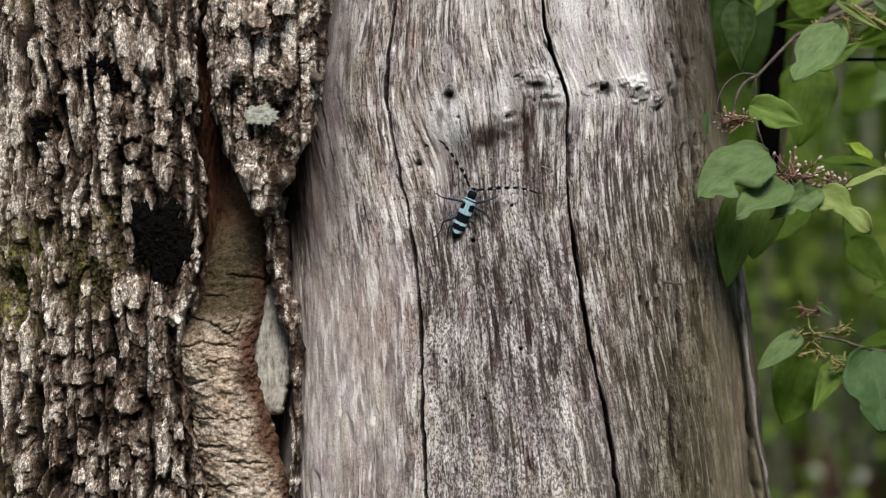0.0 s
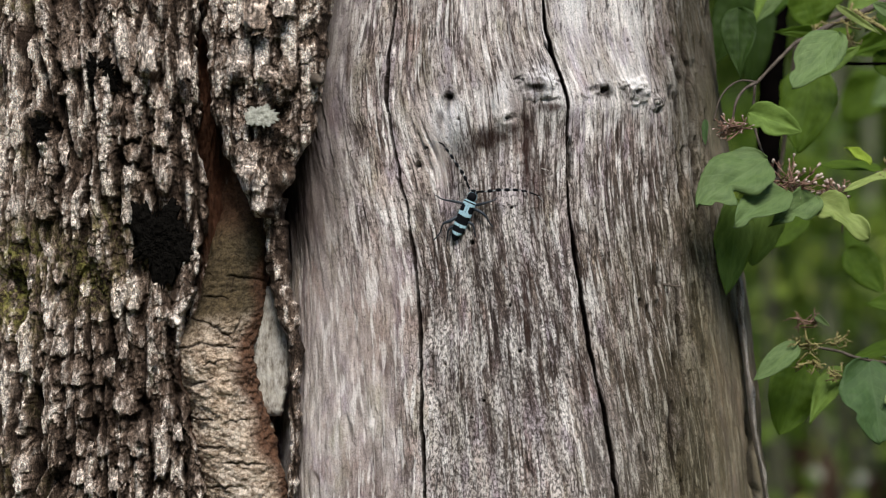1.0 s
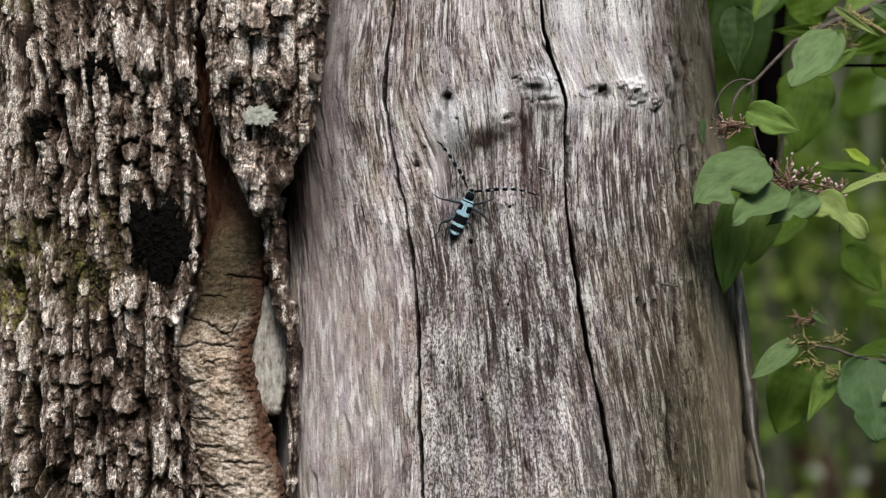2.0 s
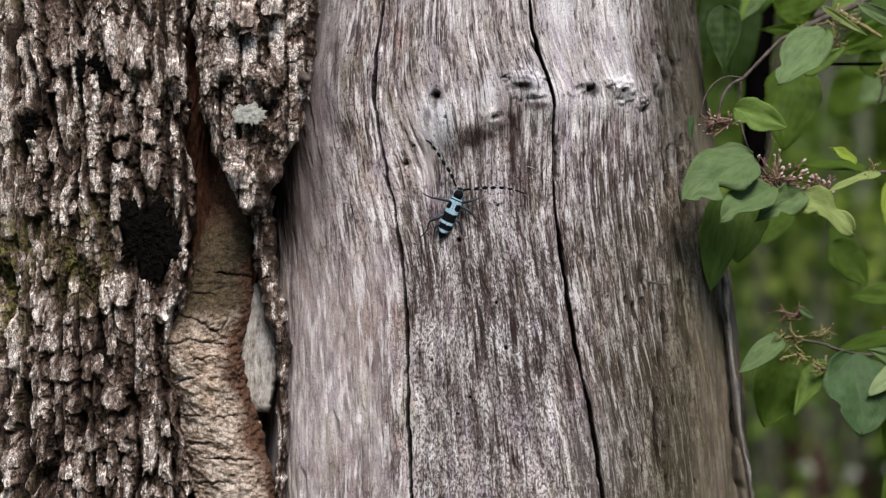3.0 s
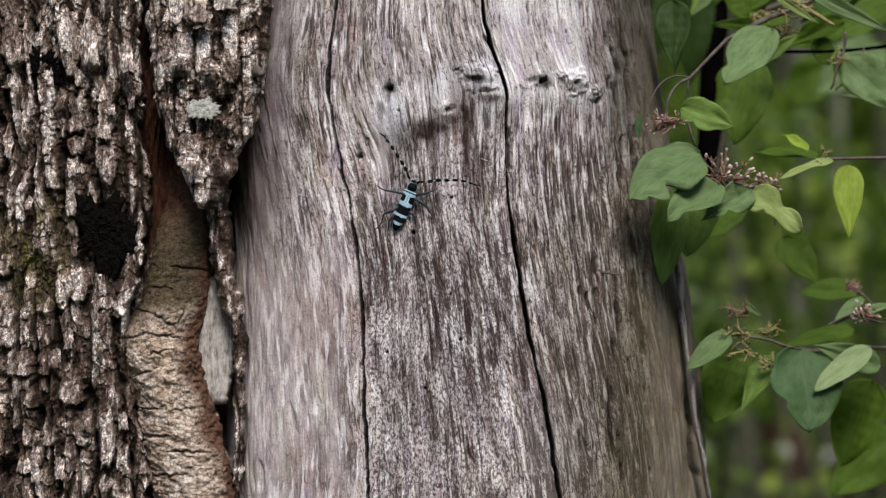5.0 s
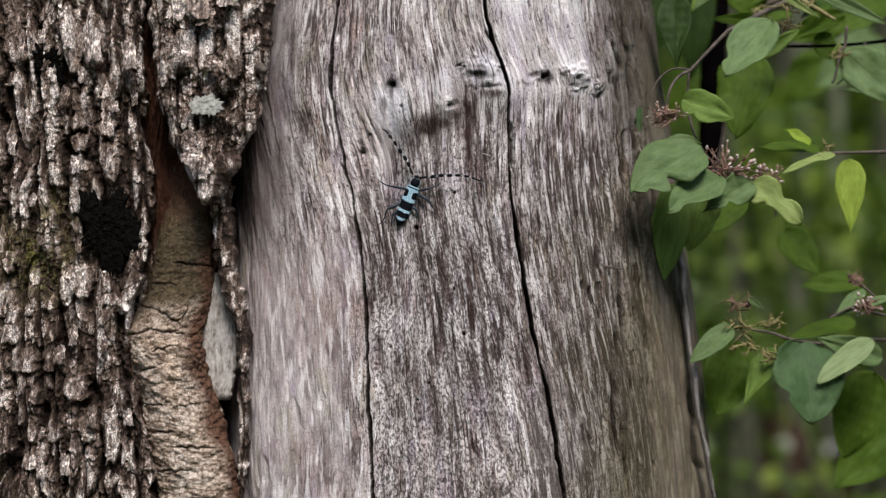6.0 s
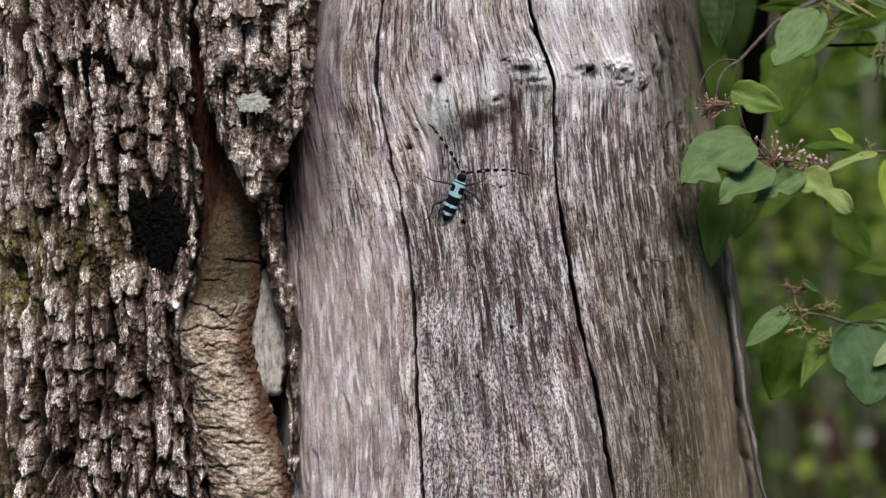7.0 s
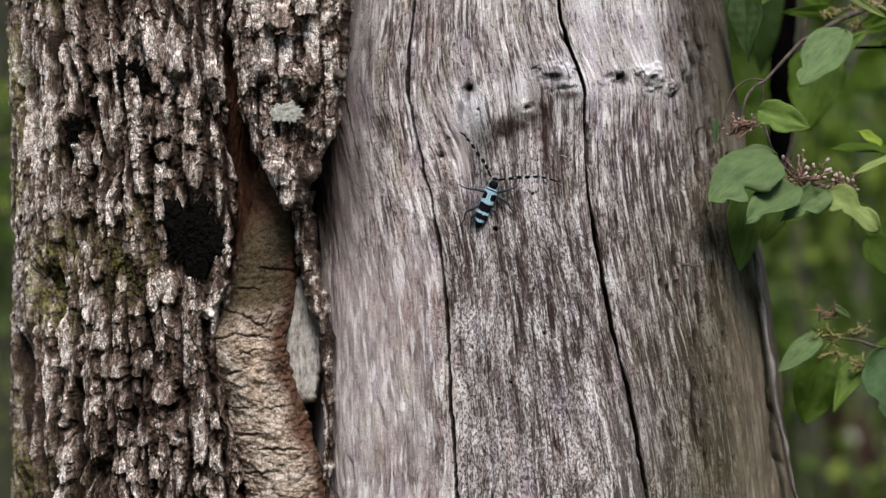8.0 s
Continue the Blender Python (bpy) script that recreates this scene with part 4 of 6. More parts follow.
STRIP_R = line_of([(-91.8, -18.9), (-88.0, -29.2), (-83.0, -35.1), (-81.2, -41.9), (-83.6, -50.5), (-78.9, -58.2), (-79.7, -70.6), (-82.4, -78.3), (-87.4, -88.6)])
slab("bark_strip", STRIP_L, STRIP_R, (-19.5), (-87.5), 21, 6, LICHEN, "smooth pale grey strip of peeling inner bark", 0.10, 0.4, lift=3, seed=0.7, sharp=16, ragged=0.6)
RAG_L = line_of([(-93.5, 19.1), (-93.6, 3.2), (-92.6, -11.3), (-91.5, -24.0), (-88.0, -32.0), (-81.0, -40.0), (-79.4, -46.1), (-80.1, -69.3), (-78.9, -92.5), (-80.1, -127.9), (-80.1, -220.2)])
RAG_R = line_of([(-82.4, 19.1), (-81.2, 3.2), (-82.0, -11.3), (-76.0, -28.7), (-73.1, -46.1), (-74.8, -69.3), (-75.4, -92.5), (-76.6, -127.9), (-76.0, -220.2)])
slab("bark_splinter", RAG_L, RAG_R, (27.0), -240, 9, 14, BARK, "thin ragged sliver of old bark", 0.5, 2.0, seed=1.3)


CALLUS_CRACKS = [
    ((-138.1, -36.3), (-119.5, -38.6), 0.9), ((-121.3, -38.0), (-107.9, -46.1), 1.0), ((-136.9, -51.3), (-124.2, -48.7), 1.0), ((-125.9, -49.0), (-106.2, -50.5), 1.0), ((-125.3, -59.5), (-109.1, -56.6), 0.8),
    ((-135.2, -71.7), (-117.8, -65.9), 0.9), ((-112.9, -13.6), (-93.4, -16.5), 0.9), ((-129.4, -103.0), (-111.4, -102.1), 1.1), ((-113.7, -109.4), (-91.1, -110.5), 1.0), ((-131.7, -87.3), (-115.8, -88.5), 0.7),
    ((-107.9, -46.1), (-104.4, -34.5), 0.6), ((-109.1, -22.9), (-107.9, -13.6), 0.5), ((-125.3, -24.1), (-110.2, -25.8), 0.5), ((-111.4, -89.1), (-99.8, -87.3), 0.6), ((-127.1, -123.3), (-102.7, -122.1), 0.8),
]


def callus_mesh():
    path = [(-108.5, 69.9), (-103.3, 35.1), (-104.4, 17.7), (-106.2, 0.3), (-110.8, -22.3), (-112.6, -34.5), (-119.2, -43.8), (-120.1, -59.2), (-114.0, -79.8), (-108.5, -96.9), (-102.1, -127.9), (-96.9, -162.2), (-92.3, -220.2)]
    wide = [9, 15.5, 16.0, 16.5, 18.0, 20.0, 20.0, 20.0, 20.5, 21, 22, 22, 22]
    zs = np.array([p[1] for p in path])[::-1]
    zz = np.arange(1.3 - 0.22, 1.3 + (65.6) / 1000, 0.00045)
    cx = sum(np.interp(zz * 1000 - 1300 + k, zs, np.array([p[0] for p in path])[::-1]) for k in (-9, -5, 0, 5, 9)) / 5
    w = sum(np.interp(zz * 1000 - 1300 + k, zs, np.array(wide, float)[::-1]) for k in (-6, 0, 6)) / 3
    th = np.linspace(-math.pi, math.pi, 240, endpoint=False)
    T, Z = np.meshgrid(th, zz)
    C, Wd = cx[:, None] / 1000, w[:, None] / 1000
    front = np.cos(T)
    arc = T * 0.019
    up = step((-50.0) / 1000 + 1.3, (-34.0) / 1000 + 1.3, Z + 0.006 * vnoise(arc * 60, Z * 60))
    # crusty wrinkled skin, smoother on the young upper part
    wrinkle = (1 - np.abs(vnoise(arc * 120 + 5, (Z + 0.3 * arc * vnoise(arc * 30, Z * 40)) * 330))) ** 5
    h = 0.0011 * fbm(arc * 160, Z * 260, 4) + 0.0009 * fbm(arc * 420, Z * 600, 3) - 0.0005 * wrinkle
    h = h * (1 - 0.5 * up) + 0.0012 * vnoise(arc * 60 + 2, Z * 75) + 0.0008 * vnoise(arc * 130 + 2, Z * 170) * (1 - up)
    lobe = 0.0016 * vnoise(arc * 25, Z * 45)
    # long cracks across the roll
    u, v = (C + Wd * np.sin(T)) * 1000, Z * 1000 - 1300
    uj, vj = u + 0.5 * vnoise(u * 0.5, v * 0.5), v + 0.9 * vnoise(u * 0.35, v * 0.1) + 0.4 * vnoise(u * 1.1, v * 0.4)
    crack = np.zeros_like(u)
    for (x0, z0), (x1, z1), half in CALLUS_CRACKS:
        s = np.clip(((uj - x0) * (x1 - x0) + (vj - z0) * (z1 - z0)) / ((x1 - x0) ** 2 + (z1 - z0) ** 2), 0, 1)
        e = np.hypot(uj - x0 - s * (x1 - x0), vj - z0 - s * (z1 - z0))
        crack = np.maximum(crack, np.exp(-(e / (0.7 * half * (0.3 + 0.7 * np.sin(np.pi * np.clip(s, 0.06, 0.94))))) ** 2) * (front > 0))
    h = h - 0.0016 * crack
    R = Wd + h + lobe
    Y = 0.018 + 0.010 * step((-57.7) / 1000 + 1.3, (-22.9) / 1000 + 1.3, Z) + 0.021 * step((-8.4) / 1000 + 1.3, (43.8) / 1000 + 1.3, Z) - (0.021 + h + lobe) * front
    co = np.stack([C + R * np.sin(T), Y, Z], axis=-1)
    me = grid_mesh("callus_roll", co, np.stack([arc, Z], axis=-1), wrap=True)
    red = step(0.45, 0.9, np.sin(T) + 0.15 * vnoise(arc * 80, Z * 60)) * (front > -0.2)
    # dark red over the top as well, painting the recess's shade
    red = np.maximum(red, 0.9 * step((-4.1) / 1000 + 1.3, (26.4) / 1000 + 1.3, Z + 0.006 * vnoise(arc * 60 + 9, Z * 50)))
    for name, a in (("young_shade", up), ("red", red), ("crack", 0.9 * crack)):
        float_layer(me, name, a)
    return me


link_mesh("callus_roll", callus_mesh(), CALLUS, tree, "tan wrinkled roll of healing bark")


# a pale splinter standing along the far edge of the bare wood
SPL_L = line_of([(149.4, -4.1), (150.9, -22.9), (153.5, -46.1), (156.4, -69.3), (159.3, -92.5), (163.3, -115.7), (166.8, -133.2), (183.1, -220.2)])
SPL_R = line_of([(152.6, -4.1), (155.5, -22.9), (158.4, -46.1), (161.3, -69.3), (163.9, -92.5), (167.1, -115.7), (170.3, -133.2), (186.8, -220.2)])


def splinter_mesh():
    zz = np.arange(1.08, 1.3 + (-4.1) / 1000, 0.0008)
    S, Z = np.meshgrid(np.linspace(0, 2 * math.pi, 16, endpoint=False), zz)
    depth = 0.068
    q = (1.07 + depth) / 1.07
    WZ = (Z - 1.3) / q + 1.3
    mid, half = (SPL_L(WZ) + SPL_R(WZ)) / 2 * q - 0.0016, (SPL_R(WZ) - SPL_L(WZ)) / 2.9 * q
    half = half * (1 + 0.35 * vnoise(Z * 130, Z * 0)) * step(1.3 + (-2.6) / 1000, 1.3 + (-17.1) / 1000, Z)
    co = np.stack([mid + half * np.cos(S) + 0.0006 * vnoise(Z * 90, Z * 0 + 3), depth + 0.006 * np.sin(S) + 0.004 * vnoise(Z * 40, Z * 0), Z], axis=-1)
    me = grid_mesh("wood_splinter", co, np.stack([S * 0.004, Z], axis=-1), wrap=True)
    # pale wood, paled further to brighten it in the trunk's shade
    float_layer(me, "bleach_lit", Z * 0 + 0.5)
    float_layer(me, "algae", Z * 0 + 0.5)
    return me


link_mesh("wood_splinter", splinter_mesh(), WOOD, tree, "long pale splinter along the wood's edge")


# loose scales of bark, one by one
def scale_mesh(seed):
    n, m = 20, 15
    S, T = np.meshgrid(np.linspace(-1, 1, m), np.linspace(-1, 1, n))
    X = S * (1 - 0.15 * T * T) * (1 + 0.30 * vnoise(T * 2.6 + seed * 3.1, S * 0.4 + seed)) + 0.2 * T * math.sin(seed)
    Zc = T * (1 + 0.35 * vnoise(S * 2.6 + seed * 1.7, T * 0.3 + 4))
    Y = 0.30 * S * S - 0.22 * (1 - T) + 0.25 * vnoise(S * 2 + seed, T * 2) + 0.22 * fbm(S * 5 + seed, T * 4, 3)
    frontf = np.stack([X, Y - 0.10, Zc], axis=-1)
    backf = np.stack([X * 0.96, Y + 0.12, Zc * 0.96], axis=-1)[:, ::-1]
    me = grid_mesh("bark_scale", np.concatenate([frontf, backf], axis=1), wrap=True, smooth=False)
    bm = bmesh.new()
    bm.from_mesh(me)
    bmesh.ops.holes_fill(bm, edges=[e for e in bm.edges if e.is_boundary], sides=0)
    bm.to_mesh(me)
    bm.free()
    me.materials.append(SCALE)
    return me


def bark_scales(count=60):
    rng = random.Random(11)
    meshes = [scale_mesh(k) for k in range(9)]
    # pale plates lifting off the overhanging tongue
    for k, ((x, z), w, h) in enumerate([((-95.4, 121.6), 6.5, 8.5), ((-80.1, 125.0), 4.5, 6.5), ((-91.7, 112.8), 5.0, 4.0), ((-104.1, 93.7), 4.6, 4.2), ((-88.2, 88.8), 5.2, 4.0), ((-131.7, 93.7), 4.0, 8.0), ((-149.7, 98.9), 3.8, 9.0), ((-99.2, 40.9), 5.5, 4.4)]):
        ob = new("bark_scale", meshes[k % 9])
        ob.parent = tree
        ob.matrix_basis = pose(x / 1000, -0.0165 - 0.005 * (k == 7) if k not in (5, 6) else -0.011, 1.3 + z / 1000, -9, 6 * math.sin(k * 2.1), 10 * math.sin(k * 3.3)) @ Matrix.Diagonal((w / 1000, 0.0026, h / 1000, 1))
    for k in range(count):
        x, z = rng.uniform((-233.2), (-123.0)), rng.uniform((-162.2), (162.7))
        if x / 1000 > float(BARK_EDGE(np.array([1.3 + z / 1000]))[0]) - 0.004:
            continue
        if math.hypot((x - (-145.3)) / 17, (z - (7.5)) / 24) < 1:
            continue
        sx = (x / 1000 + 0.1575) / 0.0975
        if abs(sx) > 0.985:
            continue
        y = 0.084 - 0.090 * (1 - abs(sx) ** 2.6) ** (1 / 2.6)
        ob = new("bark_scale", meshes[rng.randrange(len(meshes))])
        ob.parent = tree
        w = rng.uniform(1.2, 2.6) / 1000
        turn = math.degrees(math.asin(max(-1, min(1, sx ** 3)))) * 0.8
        ob.matrix_basis = pose(x / 1000, y - rng.uniform(-0.0028, 0.0004), 1.3 + z / 1000, rng.uniform(-12, 0), rng.uniform(-7, 7), turn + rng.uniform(-14, 14)) @ Matrix.Diagonal((w, w * 0.7, w * rng.uniform(1.3, 2.4), 1))

# black crust and lichen on the bark
def crust(name, centre, size, material, label, category, seed, rough, ears=0.0, ragged=0.3):
    """A flat crust with a ragged rim and a rough face."""
    ob = thing(name, label, category, at=mm(*centre))
    n, m = 150, 46
    A, R = np.meshgrid(np.linspace(0, 2 * math.pi, n, endpoint=False), np.linspace(0.01, 1, m)[::-1])
    rim = 1 + ragged * vnoise(np.cos(A) * 1.8 + seed, np.sin(A) * 1.8) + 0.5 * ragged * vnoise(np.cos(A) * 6 + seed, np.sin(A) * 6) + 0.4 * ragged * vnoise(np.cos(A) * 15 + seed, np.sin(A) * 15)
    rim = rim + ears * (np.exp(-((A - 0.85) / 0.48) ** 2) + 0.8 * np.exp(-((A - 2.3) / 0.42) ** 2) - 0.7 * np.exp(-((A - 1.6) / 0.25) ** 2))
    grow = R * (1 + (rim - 1) * R ** 2)
    X, Zc = size[0] * grow * np.cos(A), size[1] * grow * np.sin(A)
    Y = -size[2] * (1 - R ** 4) + rough * (vnoise(X * 0.45 + seed, Zc * 0.45) + 0.6 * vnoise(X * 1.3, Zc * 1.3) + 0.4 * vnoise(X * 3.1, Zc * 3.1)) * (1 - 0.5 * R) + 2.0 * (R > 0.99)
    me = grid_mesh("crust", np.stack([X, Y, Zc], axis=-1) / 1000, wrap=True, smooth=False)
    link_mesh("crust", me, material, ob)
    return ob


# black patches, modelled as flat rough crusts
crust("black_crust", (*(-146.6, 4.0), -2), (12.5, 20, 1.5), MATT_BLACK, "matt black crusty patch on the bark", "fungus", 9, 0.8, 0.34, 0.5)
crust("black_crust", (*(-175.8, 88.8), -4), (8, 10, 1.0), MATT_BLACK, "thin black crust on the bark", "fungus", 5, 1.2, 0.0, 0.6)
crust("black_crust", (*(-207.1, 61.8), -3), (5, 6, 1.0), MATT_BLACK, "small black crust in a branch scar", "fungus", 6, 1.0, 0.0, 0.5)


crust("lichen_patch", (*(-91.7, 67.6), -16.0), (7.6, 5.6, 0.3), MINT, "pale grey-green lichen crust on bark", "lichen", 12, 0.25, 0.0, 0.35)


def stub(name, pts, radii, material, label=""):
    bm = bmesh.new()
    line = curve_points([mm(*p) for p in pts], 9)
    tube(bm, line, [radii * (1 - 0.55 * i / 8) / 1000 for i in range(9)], 7)
    for v in bm.verts:
        v.co += Vector(noise.noise_vector(v.co * 700)) * radii * 0.00025
    return part(name, bm, material, tree, label)


stub("twig_stub", [(*(111.4, -17.7), 26), (*(117.8, -18.9), 20), (*(124.2, -19.7), 19)], 0.9, TWIG, "tiny broken twig stub")
stub("bark_stub", [(*(-69.3, 88.8), 6), (*(-64.4, 86.7), -4), (*(-62.1, 85.3), -8)], 3.6, TWIG, "knobbly dead bud stub")


def thread(points, r=0.17):
    ob = thing("silk_thread", "short pale silk thread stuck to the wood", "thread", at=points[0])
    bm = bmesh.new()
    tube(bm, [p - Vector(points[0]) for p in curve_points(points, 12)], r / 1000, 6)
    part("strand", bm, SILK, ob)


thread([(0.0506, 0.0028, 1.3416), (0.0556, 0.0034, 1.3402), (0.0629, 0.0048, 1.3405)])
thread([(0.0518, 0.0024, 1.3323), (0.0570, 0.0030, 1.3311), (0.0629, 0.0040, 1.3317)])
thread([(0.0883, 0.0118, 1.3302), (0.0929, 0.0138, 1.3279), (0.0965, 0.0152, 1.3250)])


# ---- the beetle ----
def beetle():
    ob = thing("longhorn_beetle", "sky-blue longhorn beetle with black bands clinging to bare wood", "beetle")
    ob.matrix_basis = pose(*((0.0108, 0.0034, 1.3160)), 90, 0, -9)
    c, s = math.cos(radians(-23.5)), math.sin(radians(-23.5))

    def body(x, y, z):
        """Body space, y to the head, in mm, to the thing's space."""
        return Vector(((x * c - y * s) / 1000, (x * s + y * c) / 1000, z / 1000))

    def shell(name, n, m, fn, mats, choose, label=""):
        bm = bmesh.new()
        rows = [[bm.verts.new(body(*fn(i / n, j / m))) for j in range(m + 1)] for i in range(n + 1)]
        for i in range(n):
            for j in range(m):
                f = bm.faces.new((rows[i][j], rows[i + 1][j], rows[i + 1][j + 1], rows[i][j + 1]))
                f.material_index = choose((i + 0.5) / n, (j + 0.5) / m)
        bmesh.ops.remove_doubles(bm, verts=bm.verts, dist=1e-6)
        return part(name, bm, mats, ob, label)

    # wing cases: i from shoulder to tip, j from the seam over the back and down under
    def wing(side):
        def fn(u, v):
            half = 3.55 * (0.93 + 0.10 * math.sin(min(1, u * 2.2) * math.pi / 2) - 0.10 * u) * (1 - max(0, (u - 0.78) / 0.22) ** 2.2 * 0.86)
            half *= min(1, 0.8 + u * 5)
            a = v * math.pi * 0.62
            return side * half * math.sin(min(a, math.pi / 2)) * (1 if a < math.pi / 2 else 1 - 0.12 * (a - math.pi / 2)) + side * 0.05, 9.6 - 20.2 * u, 2.2 + 2.3 * math.cos(a) * (1 - 0.35 * u) - 0.12 * (v < 0.02)

        def choose(u, v):
            w = 0.018 * noise.noise(Vector((u * 30, v * 9, side)))
            spot = ((u - 0.225 + w) / 0.095) ** 4 + ((v - 0.56) / 0.42) ** 4 < 1
            band = abs(u - 0.525 + w - 0.04 * abs(v - 0.5)) < 0.112
            low = abs(u - 0.80 + w + 0.02 * v) < 0.075
            tip = u > 0.945
            rim = 0.03 < u < 0.06 and v < 0.6
            return 1 if spot or band or low or tip or rim else 0
        return shell("wing_case", 60, 18, fn, [BLUE, BLACK], choose)

    wing(1), wing(-1)

    def round_part(name, cy, ry, rx, rz, zc, mats, choose, label=""):
        def fn(u, v):
            a, b = u * math.pi, v * 2 * math.pi
            r = math.sin(a) ** 0.75
            return rx * r * math.cos(b), cy + ry * math.cos(a), zc + rz * r * math.sin(b)
        return shell(name, 22, 28, fn, mats, choose, label)

    round_part("thorax", 11.6, 2.5, 2.7, 2.1, 2.7, [BLUE, BLACK], lambda u, v: 1 if 0.12 < u < 0.82 and 0.07 < v < 0.43 else 0, "blue thorax with a square black spot")
    round_part("head", 14.2, 1.4, 1.7, 1.4, 2.4, [BLUE, BLACK], lambda u, v: 1 if u < 0.55 else 0)
    round_part("abdomen", -2.2, 10.6, 2.9, 1.6, 1.8, [BLACK, BLUE], lambda u, v: 0)
    for side in (-1, 1):
        bm = bmesh.new()
        blob(bm, body(side * 1.35, 14.6, 2.8), (0.00055, 0.00075, 0.0006), 0, 0, 2)
        part("eye", bm, BLACK, ob)

    def limb(name, points, radii, mats, tufts=()):
        bm = bmesh.new()
        line = curve_points([Vector((x / 1000, z / 1000, h / 1000)) for x, z, h in points], 26)
        tube(bm, line, [np.interp(i / 25, np.linspace(0, 1, len(radii)), radii) / 1000 for i in range(26)], 7)
        base = len(bm.faces)
        for f, r in tufts:
            k = f * 25
            p = line[int(k)].lerp(line[min(25, int(k) + 1)], k - int(k))
            way = (line[min(25, int(k) + 1)] - line[max(0, int(k) - 1)]).normalized()
            start = len(bm.faces)
            tube(bm, [p + way * q * 0.00125 * 1.2 for q in (-1, -0.55, 0, 0.55, 1)], [r * q / 1000 for q in (0.3, 0.9, 1, 0.85, 0.35)], 8)
            bm.faces.ensure_lookup_table()
            for face in bm.faces[start:]:
                face.material_index = 1
        return part(name, bm, mats, ob)

    def b(*pts):
        return [(x - (10.7), z - (16.0), h) for (x, z), h in pts]

    limb("leg", b(((12.8, 22.9), 1.8), ((6.4, 24.4), 3.6), ((3.2, 24.9), 3.4), ((-0.6, 25.8), 1.6), ((-4.1, 27.8), 0.4)), [0.8, 0.75, 0.5, 0.4, 0.3], [LEG])
    limb("leg", b(((15.7, 22.3), 1.8), ((20.9, 23.2), 3.6), ((23.8, 24.1), 3.4), ((26.1, 24.9), 1.8), ((28.1, 26.4), 0.4)), [0.8, 0.75, 0.5, 0.4, 0.3], [LEG])
    limb("leg", b(((15.1, 20.9), 1.6), ((19.7, 19.1), 3.4), ((22.6, 16.5), 3.0), ((24.1, 13.6), 1.4), ((25.8, 11.3), 0.4)), [0.8, 0.85, 0.5, 0.4, 0.3], [LEG])
    limb("leg", b(((9.3, 17.7), 1.6), ((4.1, 14.5), 3.6), ((0.3, 12.8), 3.4), ((-1.5, 8.4), 1.6), ((-5.2, 4.4), 0.4)), [0.8, 0.95, 0.55, 0.4, 0.3], [LEG])
    limb("leg", b(((12.2, 14.2), 1.6), ((14.8, 13.1), 2.8), ((16.0, 11.3), 2.6), ((16.5, 8.4), 1.4), ((16.8, 6.7), 0.5)), [0.8, 0.9, 0.5, 0.4, 0.3], [LEG])
    limb("leg", b(((8.1, 13.1), 1.6), ((4.6, 11.3), 2.4), ((2.9, 9.6), 2.4), ((2.3, 6.1), 1.2), ((1.7, 3.8), 0.5)), [0.8, 0.8, 0.5, 0.4, 0.3], [LEG])
    limb("antenna", b(((16.8, 28.7), 3.0), ((19.1, 29.3), 4.5), ((24.4, 29.6), 5.2), ((29.3, 30.2), 5.2), ((33.7, 30.2), 5.0), ((38.0, 30.2), 4.8), ((42.4, 29.6), 4.4), ((46.4, 28.4), 4.0), ((49.6, 27.0), 3.4), ((52.2, 24.1), 3.0)), [0.36, 0.28, 0.24, 0.2, 0.16, 0.11], [ANTENNA, BLACK], [(0.10, 0.62), (0.15, 0.6), (0.235, 0.95), (0.333, 0.95), (0.444, 0.9), (0.555, 0.8), (0.666, 0.65), (0.77, 0.5), (0.85, 0.4)])
    limb("antenna", b(((14.5, 29.9), 3.0), ((13.6, 32.2), 4.5), ((12.5, 35.7), 5.2), ((10.4, 39.5), 5.2), ((7.8, 43.2), 5.0), ((5.2, 47.3), 4.6), ((2.6, 50.8), 4.2), ((0.6, 53.4), 3.6), ((-1.7, 54.8), 3.2), ((-5.2, 55.7), 3.0)), [0.36, 0.28, 0.24, 0.2, 0.16, 0.11], [ANTENNA, BLACK], [(0.10, 0.62), (0.15, 0.6), (0.235, 0.95), (0.333, 0.95), (0.444, 0.9), (0.555, 0.8), (0.666, 0.65), (0.77, 0.5), (0.85, 0.4)])
    return ob


beetle()


# ---- the shrub beside the trunk ----
def leaf_mesh(name, length, width, fold, droop, wavy, seed, bites=(), tip=1.0):
    """A pointed oval leaf along +x, its face to +z; lengths in metres."""
    n, m = 44, 15
    rng = random.Random(seed)
    ph = rng.uniform(0, 6.28)
    co, uv = np.zeros((n, m, 3)), np.zeros((n, m, 2))
    for i in range(n):
        u = i / (n - 1)
        prof = (max(u, 1e-4) ** 0.5) * max(0.0, 1 - u) ** (0.62 + 0.35 * tip) / 0.42
        prof *= 1 + 0.014 * math.sin(u * 80 + ph) + 0.05 * noise.noise(Vector((u * 5, seed, 0)))
        for j in range(m):
            v = j / (m - 1) * 2 - 1
            half = width / 2 * prof * (1 + 0.07 * noise.noise(Vector((u * 6, seed, v > 0))))
            for bu, bv, br in bites:
                if v * bv > 0:
                    half *= 1 - abs(bv) * math.exp(-((u - bu) / br) ** 2)
            y = half * v
            z = fold * abs(y) * 0.8 + 0.05 * width * noise.noise(Vector((u * 3, v * 2, seed))) + wavy * width * math.sin(u * 9 + ph + v * 1.5) * abs(v) * 0.5 + 0.009 * width * math.sin(u * 46) * (1 - abs(v)) * abs(v) * 2
            co[i, j] = (length * (u - 0.5 * abs(droop) * 0.12 * u * u), y, z - droop * length * u * u * 0.5)
            uv[i, j] = (u, v * 0.5 + 0.5)
    return grid_mesh(name, co, uv)


SEED = [100]


